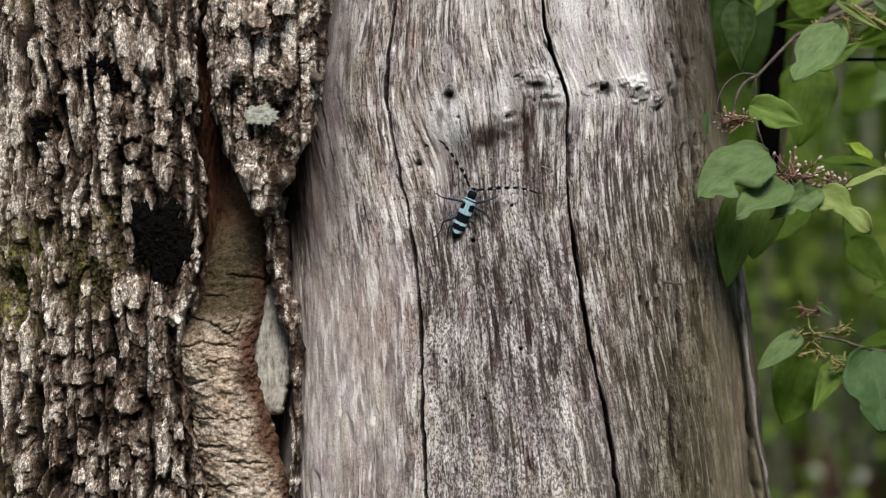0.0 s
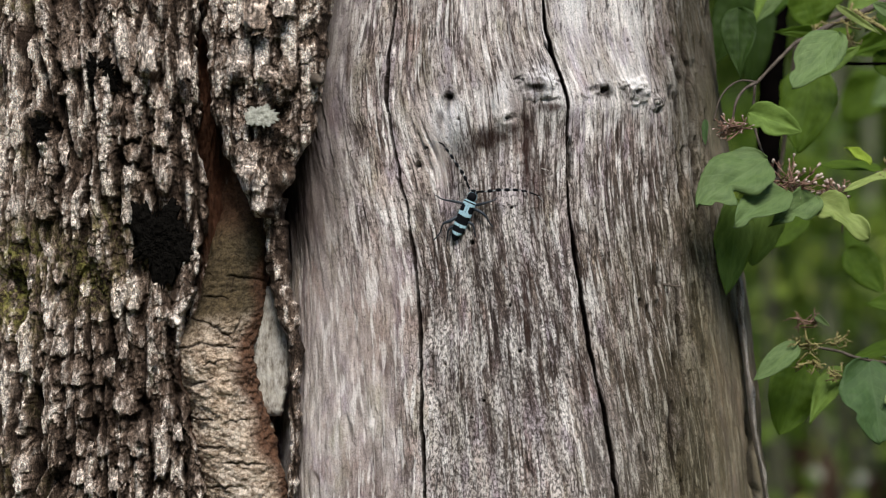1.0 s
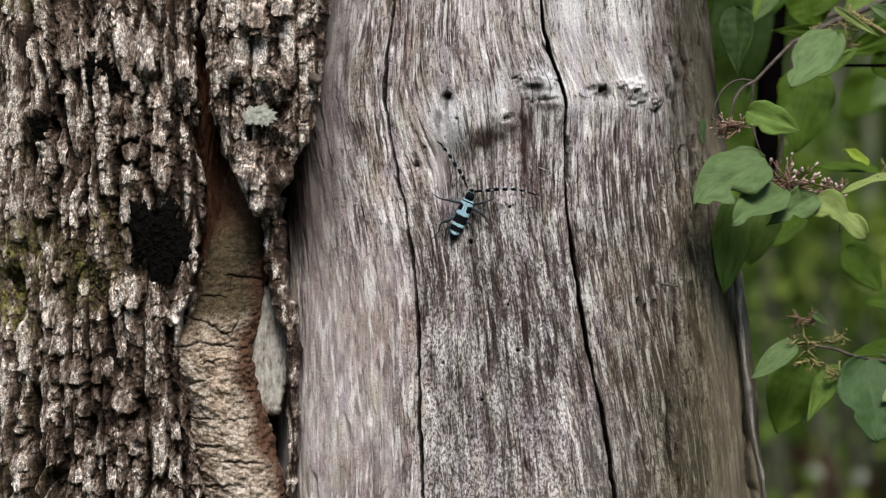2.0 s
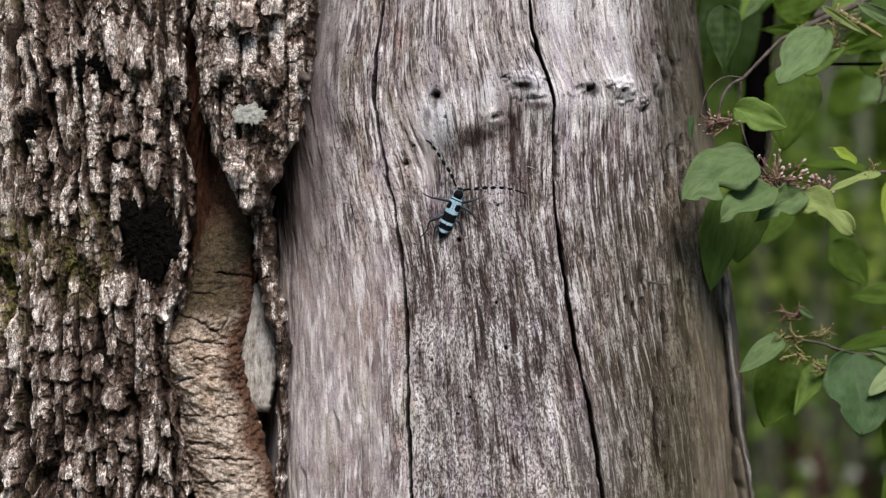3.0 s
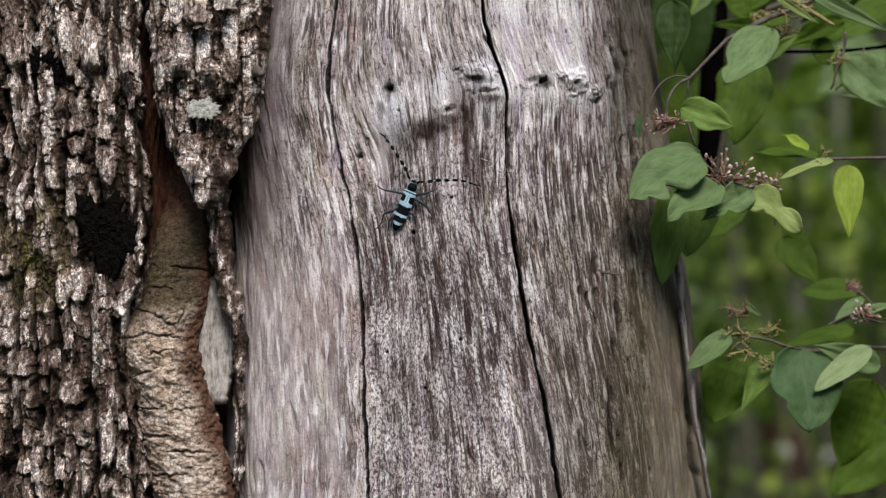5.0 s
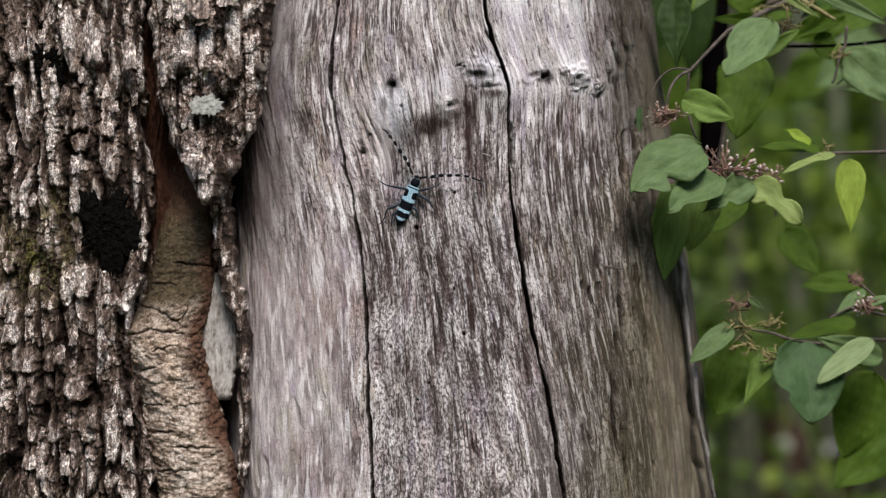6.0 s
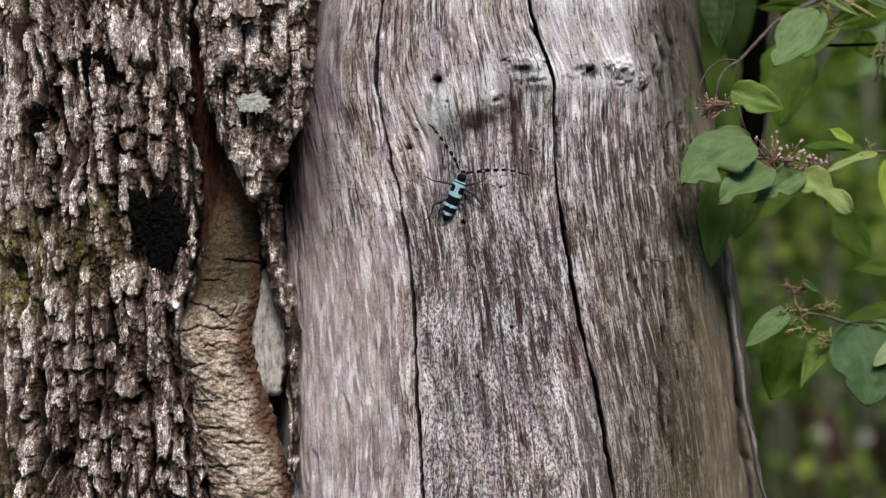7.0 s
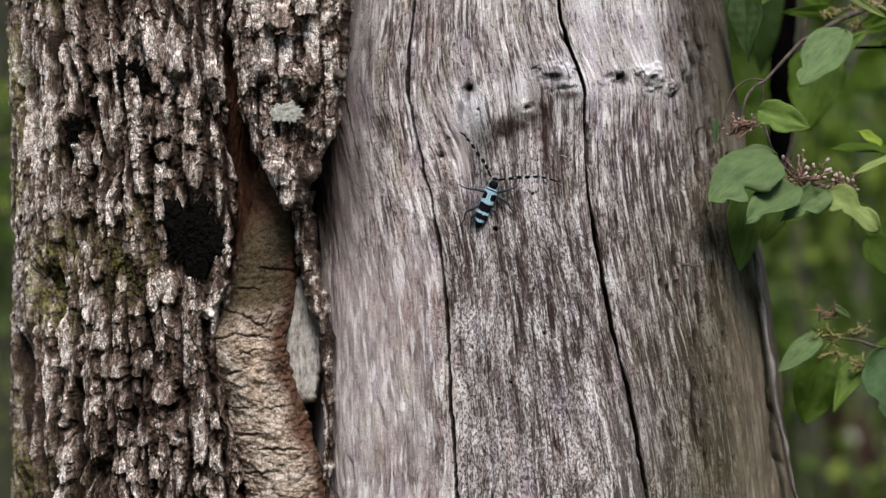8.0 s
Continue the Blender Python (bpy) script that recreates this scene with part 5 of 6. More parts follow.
def leaf(branch, base, tip, wide, roll, material, droop=0.15, fold=0.25, wavy=0.10, bites=(), tip_shape=0.0):
    """A leaf from base to tip (metres in the world), its face turned to the camera and rolled about its length."""
    SEED[0] += 1
    base, tip = Vector(base), Vector(tip)
    along = tip - base
    x = along.normalized()
    face = Vector((0, -1, 0.35))
    z = (face - x * face.dot(x)).normalized()
    z = Matrix.Rotation(radians(roll), 3, x) @ z
    y = z.cross(x)
    m = Matrix((x, y, z)).transposed().to_4x4()
    m.translation = base
    ob = link_mesh("leaf", leaf_mesh("leaf", along.length, wide * 1.03 / 1000, fold, droop, wavy, SEED[0], bites, tip_shape if tip_shape else random.Random(SEED[0]).uniform(0.5, 1.3)), material, branch)
    ob.matrix_basis = m
    sol = ob.modifiers.new("thickness", "SOLIDIFY")
    sol.thickness = 0.0003
    return ob


def twig(branch, points, r0, r1, material=None, name="twig"):
    bm = bmesh.new()
    n = 6 * len(points)
    line = curve_points(points, n)
    tube(bm, line, [(r0 + (r1 - r0) * i / (n - 1)) / 1000 * (1 + 0.25 * noise.noise(line[i] * 160)) for i in range(n)], 8)
    return part(name, bm, material or TWIG, branch)


def cluster(branch, centre, size, count, seed, stalk_mat, bud_mat, bud=1.0, up=0.4, label=""):
    """A flower head: many short forked stalks with buds at their ends."""
    rng = random.Random(seed)
    c = Vector(centre)
    bm, bb = bmesh.new(), bmesh.new()
    for k in range(count):
        d = Vector((rng.gauss(0, 1), rng.gauss(0, 0.7), rng.gauss(up, 0.7))).normalized()
        q = size / 1000 * rng.uniform(0.45, 1.0)
        end = c + Vector((d.x * q * 1.25, d.y * q * 0.8, d.z * q))
        midp = c.lerp(end, 0.5) + Vector((rng.uniform(-1, 1), rng.uniform(-1, 1), rng.uniform(-1, 1))) * 0.0032
        tube(bm, [c + Vector((rng.uniform(-1, 1) * size * 0.0008, 0, rng.uniform(-1, 0.5) * size * 0.0004)), midp, end], [0.0005, 0.0004, 0.00035], 5)
        for f in range(rng.randint(1, 3)):
            e2 = end + Vector((rng.uniform(-1, 1), rng.uniform(-1, 1), rng.uniform(-0.4, 1))) * 0.0028
            tube(bm, [midp.lerp(end, 0.6), e2], [0.0003, 0.0003], 4)
            if rng.random() < 0.45:
                continue
            r = bud * rng.uniform(0.55, 0.95) / 1000
            grow = (e2 - midp).normalized() * r * rng.uniform(2.0, 4.0)
            tube(bb, [e2, e2 + grow * 0.35, e2 + grow * 0.8, e2 + grow], [r * 0.55, r * 0.75, r, r * 0.4], 6)
    head = part("flower_head", bm, stalk_mat, branch)
    tagged(part("bud_cluster", bb, bud_mat, head, label), kind="stuff")


shrub = thing("shrub", "upright grey-brown shrub stem beside the trunk", "shrub", at=(0.325, 0.12, 0))
bm = bmesh.new()
tube(bm, [Vector((0.05 * noise.noise(Vector((i * 0.35, 2, 0))) * (i < 9), 0.03 * noise.noise(Vector((i * 0.4, 7, 0))), -0.05 + i * 0.125)) for i in range(14)], [0.011 - 0.0006 * i for i in range(14)], 10)
part("stem", bm, TWIG, shrub)

up = thing("shrub_branch", "leafy shrub branch with pale green leaves and pink flower buds", "shrub branch", "shrub branches")
twig(up, [(0.1886, 0.0500, 1.4102), (0.1778, 0.0450, 1.3995), (0.1673, 0.0400, 1.3888)], 1.0, 0.85)
twig(up, [(0.1673, 0.0400, 1.3888), (0.1589, 0.0400, 1.3897), (0.1517, 0.0400, 1.3858), (0.1469, 0.0400, 1.3785), (0.1442, 0.0400, 1.3680)], 0.6, 0.45)
twig(up, [(0.1673, 0.0400, 1.3888), (0.1600, 0.0350, 1.3848), (0.1548, 0.0300, 1.3778), (0.1527, 0.0300, 1.3674)], 0.95, 0.7)
twig(up, [(0.1676, 0.0500, 1.3884), (0.1670, 0.0500, 1.3762), (0.1675, 0.0450, 1.3623), (0.1709, 0.0400, 1.3500), (0.1782, 0.0400, 1.3388)], 0.75, 0.65)
twig(up, [(0.1782, 0.0400, 1.3376), (0.1914, 0.0400, 1.3298), (0.2050, 0.0450, 1.3269), (0.2144, 0.0500, 1.3210), (0.2144, 0.0500, 1.3088)], 0.9, 0.5)
twig(up, [(0.1886, 0.0500, 1.4102), (0.2010, 0.0600, 1.4167), (0.2151, 0.0700, 1.4239), (0.2326, 0.0800, 1.4313), (0.2652, 0.1000, 1.4462), (0.3278, 0.1200, 1.4616)], 1.15, 2.2)
leaf(up, (0.1712, 0.0300, 1.3474), (0.1323, 0.0050, 1.3259), 30, 10, LEAF_PALE, 0.25, 0.22, 0.14, [(0.58, 0.7, 0.06), (0.84, 0.5, 0.06)], 0.3)
leaf(up, (0.1813, 0.0300, 1.3301), (0.1514, 0.0000, 1.3171), 20, 14, LEAF_PALE, 0.3, 0.3, 0.2, [(0.8, 0.5, 0.08), (0.35, -0.2, 0.08)], 0.3)
leaf(up, (0.1986, 0.0400, 1.3280), (0.1738, 0.0200, 1.3145), 19, -12, LEAF_PALE, 0.35, 0.35, 0.22, [(0.6, 0.5, 0.09)])
leaf(up, (0.2126, 0.0500, 1.4163), (0.1843, 0.0300, 1.3862), 23, 10, LEAF_PALE, 0.1, 0.22, 0.12, [(0.75, -0.4, 0.08)], 0.35)
leaf(up, (0.1610, 0.0300, 1.3719), (0.1874, 0.0200, 1.3629), 17, 14, LEAF_MID, 0.45, 0.25, 0.08, [(0.30, -0.35, 0.08), (0.75, -0.2, 0.08)], 0.5)
leaf(up, (0.1980, 0.0400, 1.3262), (0.2272, 0.0300, 1.3086), 18, -15, LEAF_OLD, 0.35, 0.45, 0.35, [(0.55, 0.3, 0.10), (0.35, -0.4, 0.06)], 0.4)
leaf(up, (0.1382, 0.0260, 1.3680), (0.1368, 0.0220, 1.3548), 4, 35, LEAF_COOL, 0.2, 0.2, 0.1)
cluster(up, (0.1514, 0.0250, 1.3632), 9, 22, 1, STALK, BUD, 0.55, -0.1, "withered brown buds")
cluster(up, (0.1833, 0.0350, 1.3333), 14, 27, 2, STALK, BUD, 1.0, 0.5, "pale pink flower buds")
cluster(up, (0.2092, 0.0450, 1.3287), 10, 16, 3, STALK, BUD, 1.0, 0.7, "pale pink flower buds")

back = thing("shrub_branch", "shaded deep green shrub leaves behind the trunk's edge", "shrub branch", "shrub branches")
# this stem's blackness stands in for the deep shade behind the leaves
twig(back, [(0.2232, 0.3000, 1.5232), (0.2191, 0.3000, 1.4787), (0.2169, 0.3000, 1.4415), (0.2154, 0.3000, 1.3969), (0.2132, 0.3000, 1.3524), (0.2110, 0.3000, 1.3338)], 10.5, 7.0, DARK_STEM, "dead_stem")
twig(back, [(0.3333, 0.1400, 1.4611), (0.2994, 0.2200, 1.4647), (0.2465, 0.2000, 1.4450), (0.2190, 0.2000, 1.4312), (0.2121, 0.2000, 1.4002), (0.2052, 0.2000, 1.3485), (0.1884, 0.1800, 1.3190)], 2.0, 0.9)
leaf(back, (0.2170, 0.1500, 1.4062), (0.2043, 0.1300, 1.3563), 33, 8, LEAF_DEEP, 0.1, 0.15)
leaf(back, (0.1599, 0.0600, 1.3273), (0.1530, 0.0500, 1.2754), 22, -10, LEAF_MID, 0.1, 0.2)
leaf(back, (0.1774, 0.0620, 1.3310), (0.1667, 0.0560, 1.2911), 24, 14, LEAF_MID, 0.1, 0.2, 0.06, (), 0.4)
leaf(back, (0.2104, 0.1500, 1.3228), (0.1776, 0.1300, 1.2977), 26, 12, LEAF_DEEP, 0.15, 0.2)
leaf(back, (0.2494, 0.2200, 1.3115), (0.2679, 0.2100, 1.2746), 15, -16, LEAF_DEEP, 0.15, 0.2, 0.1, (), 1.4)
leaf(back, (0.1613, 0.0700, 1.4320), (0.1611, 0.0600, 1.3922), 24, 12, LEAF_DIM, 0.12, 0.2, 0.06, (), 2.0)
leaf(back, (0.2104, 0.1500, 1.4558), (0.2203, 0.1500, 1.4260), 34, -20, LEAF_DEEP, 0.1, 0.15)
leaf(back, (0.2213, 0.1200, 1.4245), (0.1891, 0.1200, 1.4236), 9, -40, LEAF_DEEP, 0.1, 0.2)
leaf(back, (0.1939, 0.1200, 1.4462), (0.1787, 0.1200, 1.4294), 8, 10, LEAF_PALE, 0.1, 0.2)
leaf(back, (0.2633, 0.1200, 1.4197), (0.2197, 0.1200, 1.4068), 12, 60, LEAF_DEEP, 0.1, 0.2)
leaf(back, (0.2732, 0.1500, 1.4277), (0.2368, 0.1500, 1.4144), 20, -30, LEAF_DEEP, 0.1, 0.2)

leaf(back, (0.1990, 0.2000, 1.4656), (0.1872, 0.1900, 1.4363), 12, 25, LEAF_MID, 0.1, 0.2)
# dark filler leaves, added to keep the gap by the trunk dim
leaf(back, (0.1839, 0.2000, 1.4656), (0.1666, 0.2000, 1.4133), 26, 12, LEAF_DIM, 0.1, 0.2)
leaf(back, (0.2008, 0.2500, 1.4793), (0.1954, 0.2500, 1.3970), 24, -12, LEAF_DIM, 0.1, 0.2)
leaf(back, (0.2354, 0.1600, 1.4604), (0.2143, 0.1500, 1.4346), 21, 8, LEAF_DEEP, 0.1, 0.2)
leaf(back, (0.2621, 0.1600, 1.4571), (0.2362, 0.1500, 1.4366), 17, -14, LEAF_MID, 0.1, 0.2)
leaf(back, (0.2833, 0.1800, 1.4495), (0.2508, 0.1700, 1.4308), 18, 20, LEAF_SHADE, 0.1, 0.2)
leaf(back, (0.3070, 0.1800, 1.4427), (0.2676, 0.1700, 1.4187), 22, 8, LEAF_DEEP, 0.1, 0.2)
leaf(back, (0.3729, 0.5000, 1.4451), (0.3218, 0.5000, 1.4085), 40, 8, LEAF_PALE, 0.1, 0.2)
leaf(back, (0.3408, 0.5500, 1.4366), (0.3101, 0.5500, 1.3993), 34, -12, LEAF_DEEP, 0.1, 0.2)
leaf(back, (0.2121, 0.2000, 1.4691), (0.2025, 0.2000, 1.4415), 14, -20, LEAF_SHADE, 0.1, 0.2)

side = thing("shrub_branch", "yellow-green shrub sprig with a bright hanging leaf", "shrub branch", "shrub branches")
twig(side, [(0.3278, 0.1200, 1.3487), (0.2893, 0.0700, 1.3430), (0.2622, 0.0600, 1.3420), (0.2413, 0.0550, 1.3415), (0.2336, 0.0550, 1.3412)], 1.1, 0.7)
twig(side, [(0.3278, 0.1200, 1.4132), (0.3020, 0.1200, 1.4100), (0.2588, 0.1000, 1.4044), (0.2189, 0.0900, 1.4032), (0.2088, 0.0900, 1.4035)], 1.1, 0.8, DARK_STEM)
leaf(side, (0.2302, 0.0500, 1.3465), (0.2149, 0.0400, 1.3545), 8.5, 20, LEAF_YELLOW, 0.1, 0.3, 0.2)
leaf(side, (0.2377, 0.0600, 1.3432), (0.2016, 0.0500, 1.3465), 11, 35, LEAF_DEEP, 0.1, 0.25)
leaf(side, (0.2443, 0.0550, 1.3406), (0.2131, 0.0400, 1.3334), 7, 35, LEAF_OLD, 0.2, 0.4, 0.2)
leaf(side, (0.2537, 0.0600, 1.3383), (0.2520, 0.0500, 1.2979), 19, 6, LEAF_YELLOW, 0.06, 0.22, 0.05, (), 1.6)
leaf(side, (0.2331, 0.0600, 1.4333), (0.2751, 0.0500, 1.4102), 8.5, 25, LEAF_PALE, 0.1, 0.35)
leaf(side, (0.2132, 0.0600, 1.4320), (0.2356, 0.0500, 1.4151), 4.5, 35, LEAF_OLD, 0.1, 0.35)
leaf(side, (0.2604, 0.1000, 1.3996), (0.2890, 0.0900, 1.3706), 27, 10, LEAF_PALE, 0.1, 0.2)
leaf(side, (0.3020, 0.1200, 1.3778), (0.2600, 0.1200, 1.3816), 10, 40, LEAF_PALE, 0.1, 0.2)
twig(side, [(0.2715, 0.1000, 1.4056), (0.2665, 0.1000, 1.3967), (0.2601, 0.1000, 1.3866), (0.2550, 0.1000, 1.3822)], 0.8, 0.6)
cluster(side, (0.2406, 0.0560, 1.3421), 6, 6, 4, GREEN_BUD, GREEN_BUD, 0.4, 1.0)
cluster(side, (0.2240, 0.0600, 1.4229), 11, 10, 9, GREEN_BUD, GREEN_BUD, 0.6, 0.2)

leaf(side, (0.2073, 0.0800, 1.3967), (0.2304, 0.0800, 1.4119), 8, 20, LEAF_MID, 0.1, 0.3)
leaf(side, (0.2494, 0.1200, 1.4132), (0.2552, 0.1200, 1.3974), 14, 0, LEAF_DEEP, 0.1, 0.2)
leaf(side, (0.2555, 0.0950, 1.4044), (0.2543, 0.0950, 1.3902), 6, 10, LEAF_MID, 0.1, 0.2)
leaf(side, (0.2313, 0.1100, 1.4233), (0.2127, 0.1100, 1.4200), 9, 30, LEAF_DEEP, 0.1, 0.2)
twig(side, [(0.2599, 0.0950, 1.4147), (0.2587, 0.0950, 1.4037), (0.2555, 0.0920, 1.4002), (0.2523, 0.0920, 1.3855), (0.2505, 0.0920, 1.3823)], 0.9, 0.6)
twig(side, [(0.2280, 0.0900, 1.4372), (0.2249, 0.0900, 1.4244), (0.2267, 0.0900, 1.4142)], 0.8, 0.5, GREEN_BUD)
twig(side, [(0.2257, 0.0750, 1.4310), (0.2362, 0.0720, 1.4238), (0.2482, 0.0700, 1.4160)], 1.5, 1.0, GREEN_BUD)
cluster(side, (0.2267, 0.0900, 1.4148), 6, 9, 21, GREEN_BUD, GREEN_BUD, 0.6, -0.3)
cluster(side, (0.2549, 0.0920, 1.3996), 6, 9, 22, GREEN_BUD, GREEN_BUD, 0.5, 0.0)
cluster(side, (0.2101, 0.0900, 1.4244), 7, 9, 23, GREEN_BUD, GREEN_BUD, 0.5, -0.2)

low = thing("shrub_branch", "low shrub branch with broad green leaves and seed heads", "shrub branch", "shrub branches")
twig(low, [(0.2010, 0.0600, 1.2470), (0.2148, 0.0600, 1.2445), (0.2230, 0.0600, 1.2415), (0.2429, 0.0700, 1.2379), (0.2669, 0.0800, 1.2392), (0.2969, 0.1000, 1.2369), (0.3278, 0.1200, 1.2326)], 0.6, 1.2)
twig(low, [(0.2016, 0.0600, 1.2470), (0.1973, 0.0600, 1.2513), (0.1961, 0.0600, 1.2589)], 0.6, 0.5, GREEN_BUD)
leaf(low, (0.1924, 0.0600, 1.2482), (0.1670, 0.0500, 1.2299), 14, 10, LEAF_PALE, 0.15, 0.3)
leaf(low, (0.2000, 0.0900, 1.2387), (0.1864, 0.0800, 1.1974), 29, -10, LEAF_DEEP, 0.1, 0.2, 0.08, (), 0.5)
leaf(low, (0.2188, 0.0700, 1.2354), (0.1967, 0.0600, 1.2078), 17, 30, LEAF_MID, 0.35, 0.3)
leaf(low, (0.2314, 0.0650, 1.2400), (0.2341, 0.0400, 1.1974), 36, -8, LEAF_COOL, 0.12, 0.25, 0.14, [(0.7, -0.2, 0.06)], 0.15)
leaf(low, (0.2794, 0.0800, 1.2292), (0.2396, 0.0600, 1.2415), 17, -20, LEAF_PALE, 0.1, 0.25)
leaf(low, (0.2699, 0.0600, 1.2401), (0.2361, 0.0450, 1.2187), 13, 15, LEAF_LIGHT, 0.1, 0.3, 0.1, (), 0.3)
leaf(low, (0.2808, 0.1400, 1.2708), (0.2427, 0.1300, 1.2684), 16, 10, LEAF_DEEP, 0.1, 0.2)
leaf(low, (0.2729, 0.1200, 1.2474), (0.2303, 0.1000, 1.2407), 12, 20, LEAF_DEEP, 0.1, 0.2)
leaf(low, (0.2795, 0.1000, 1.2194), (0.2607, 0.1000, 1.1703), 30, 16, LEAF_DEEP, 0.1, 0.2)
leaf(low, (0.3154, 0.2000, 1.1798), (0.2732, 0.1800, 1.1428), 40, -8, LEAF_DEEP, 0.1, 0.15)
cluster(low, (0.2681, 0.0600, 1.2573), 9, 14, 12, STALK, BUD, 1.0, 0.5, "pale pink flower buds")
cluster(low, (0.2630, 0.0700, 1.2730), 6, 10, 13, STALK, STALK, 0.7, 0.3, "dark reddish buds")
leaf(low, (0.2680, 0.0700, 1.2673), (0.2491, 0.0600, 1.2551), 8, 20, LEAF_PALE, 0.2, 0.3)
twig(low, [(0.2878, 0.0800, 1.2517), (0.2717, 0.0650, 1.2549), (0.2612, 0.0620, 1.2588), (0.2464, 0.0620, 1.2525)], 0.9, 0.5)
twig(low, [(0.2754, 0.0700, 1.2616), (0.2683, 0.0700, 1.2685), (0.2630, 0.0700, 1.2717)], 0.7, 0.5)
leaf(low, (0.2831, 0.0700, 1.2632), (0.2512, 0.0600, 1.2562), 6, 20, LEAF_PALE, 0.3, 0.4)
leaf(low, (0.2388, 0.1600, 1.3003), (0.2587, 0.1500, 1.2739), 24, 0, LEAF_DEEP, 0.1, 0.2)
leaf(low, (0.2010, 0.0600, 1.2648), (0.2086, 0.0550, 1.2582), 3.5, 30, LEAF_PALE, 0.2, 0.3)
cluster(low, (0.1967, 0.0600, 1.2599), 8, 10, 5, STALK, GREEN_BUD, 0.5, 0.2, "dry olive seed heads")
cluster(low, (0.1967, 0.0600, 1.2476), 9, 11, 6, GREEN_BUD, GREEN_BUD, 0.5, 0.0)
cluster(low, (0.1979, 0.0600, 1.2390), 9, 10, 7, GREEN_BUD, GREEN_BUD, 0.5, -0.2)
cluster(low, (0.2138, 0.0600, 1.2495), 6, 10, 8, GREEN_BUD, GREEN_BUD, 0.7, 0.5)
cluster(low, (0.2145, 0.0600, 1.2335), 7, 10, 10, GREEN_BUD, GREEN_BUD, 0.6, -0.5)


# ---- the wood beyond ----
def far_trunk(x, y, r, material, label, lean=0.0, seed=0, name="forest_tree", crown=True, tall=9.0):
    ob = thing(name, label, "tree", "trees of the wood", at=(x, y, 0))
    bm = bmesh.new()
    n = 14
    pts = [Vector((lean * i / n * tall + 0.06 * noise.noise(Vector((seed, i * 0.4, 0))), 0.06 * noise.noise(Vector((seed, i * 0.4, 9))), -0.1 + tall * i / n)) for i in range(n + 1)]
    tube(bm, pts, [r * (1.25 if i == 0 else 1) * (1 - 0.6 * i / n) for i in range(n + 1)], 14)
    part("trunk", bm, material, ob)
    rng = random.Random(seed)
    for k in range(6):
        bm = bmesh.new()
        z = tall * rng.uniform(0.45, 0.9)
        a = rng.uniform(0, 6.28)
        base = Vector((lean * z, 0, z))
        end = base + Vector((math.cos(a), math.sin(a), 0.7)) * rng.uniform(0.8, 1.6)
        tube(bm, [base, base.lerp(end, 0.5) + Vector((0, 0, 0.1)), end], [r * 0.35, r * 0.22, r * 0.08], 7)
        part("limb", bm, material, ob)
    if crown:
        me = leaf_cloud("crown", [(lean * tall * q, 0, tall * q, 1.5, 1.5, 0.9) for q in (0.62, 0.78, 0.95)], 1500, 0.13, seed)
        link_mesh("crown", me, FAR_LEAF, ob)
    return ob


def leaf_cloud(name, balls, count, size, seed):
    """Many small pointed leaves spread unevenly through ellipsoids."""
    rng = np.random.RandomState(seed + 1)
    b = np.array(balls, float)
    pick = rng.randint(0, len(b), count)
    d = rng.normal(size=(count, 3))
    d /= np.linalg.norm(d, axis=1)[:, None]
    d *= (rng.rand(count, 1) ** 0.45)
    c = b[pick, :3] + d * b[pick, 3:]
    ax = rng.normal(size=(count, 3))
    ax /= np.linalg.norm(ax, axis=1)[:, None]
    o = rng.normal(size=(count, 3))
    o -= ax * (o * ax).sum(1)[:, None]
    o /= np.linalg.norm(o, axis=1)[:, None]
    L = size * rng.uniform(0.6, 1.3, (count, 1))
    nrm = np.cross(ax, o)
    v = np.stack([c - ax * L / 2, c + o * L * 0.3 + nrm * L * 0.06, c + ax * L / 2, c - o * L * 0.3 + nrm * L * 0.06], axis=1).reshape(-1, 3)
    me = bpy.data.meshes.new(name)
    me.vertices.add(len(v))
    me.vertices.foreach_set("co", v.reshape(-1).astype(np.float32))
    me.loops.add(len(v))
    me.loops.foreach_set("vertex_index", np.arange(len(v), dtype=np.int32))
    me.polygons.add(count)
    me.polygons.foreach_set("loop_start", np.arange(0, count * 4, 4, dtype=np.int32))
    me.update(calc_edges=True)
    return me


def far_leaf_material():
    s = Shade("woodland_leaves", 0.5, 0.4)
    rnd = s.t.nodes.new("ShaderNodeNewGeometry").outputs["Random Per Island"]
    big = s.noise(s.coords("Object"), 0.9, 3)
    col = s.ramp(rnd, [(0.0, (0.052, 0.098, 0.012)), (0.6, (0.130, 0.210, 0.026)), (0.88, (0.25, 0.34, 0.045)), (1.0, (0.55, 0.65, 0.14))])
    col = s.mix(s.ramp(big, [(0.35, 0.0), (0.65, 0.40)]), col, (0.050, 0.058, 0.028))
    s.done(col)
    tl = s.t.nodes.new("ShaderNodeBsdfTranslucent")
    s.t.links.new(s.mix(1.0, col, (1.2, 1.3, 0.5), "MULTIPLY"), tl.inputs[0])
    mx = s.t.nodes.new("ShaderNodeMixShader")
    mx.inputs[0].default_value = 0.45
    s.t.links.new(s.bsdf.outputs[0], mx.inputs[1])
    s.t.links.new(tl.outputs[0], mx.inputs[2])
    s.t.links.new(mx.outputs[0], s.t.nodes["Material Output"].inputs[0])
    return s.m


FAR_LEAF = far_leaf_material()
FAR_BARK = plain("woodland_bark", (0.035, 0.036, 0.022), (0.09, 0.09, 0.055), 12, 0.9, 0.2)
FAR_PALE = plain("pale_mossy_bark", (0.07, 0.08, 0.05), (0.15, 0.16, 0.10), 9, 0.9, 0.2)


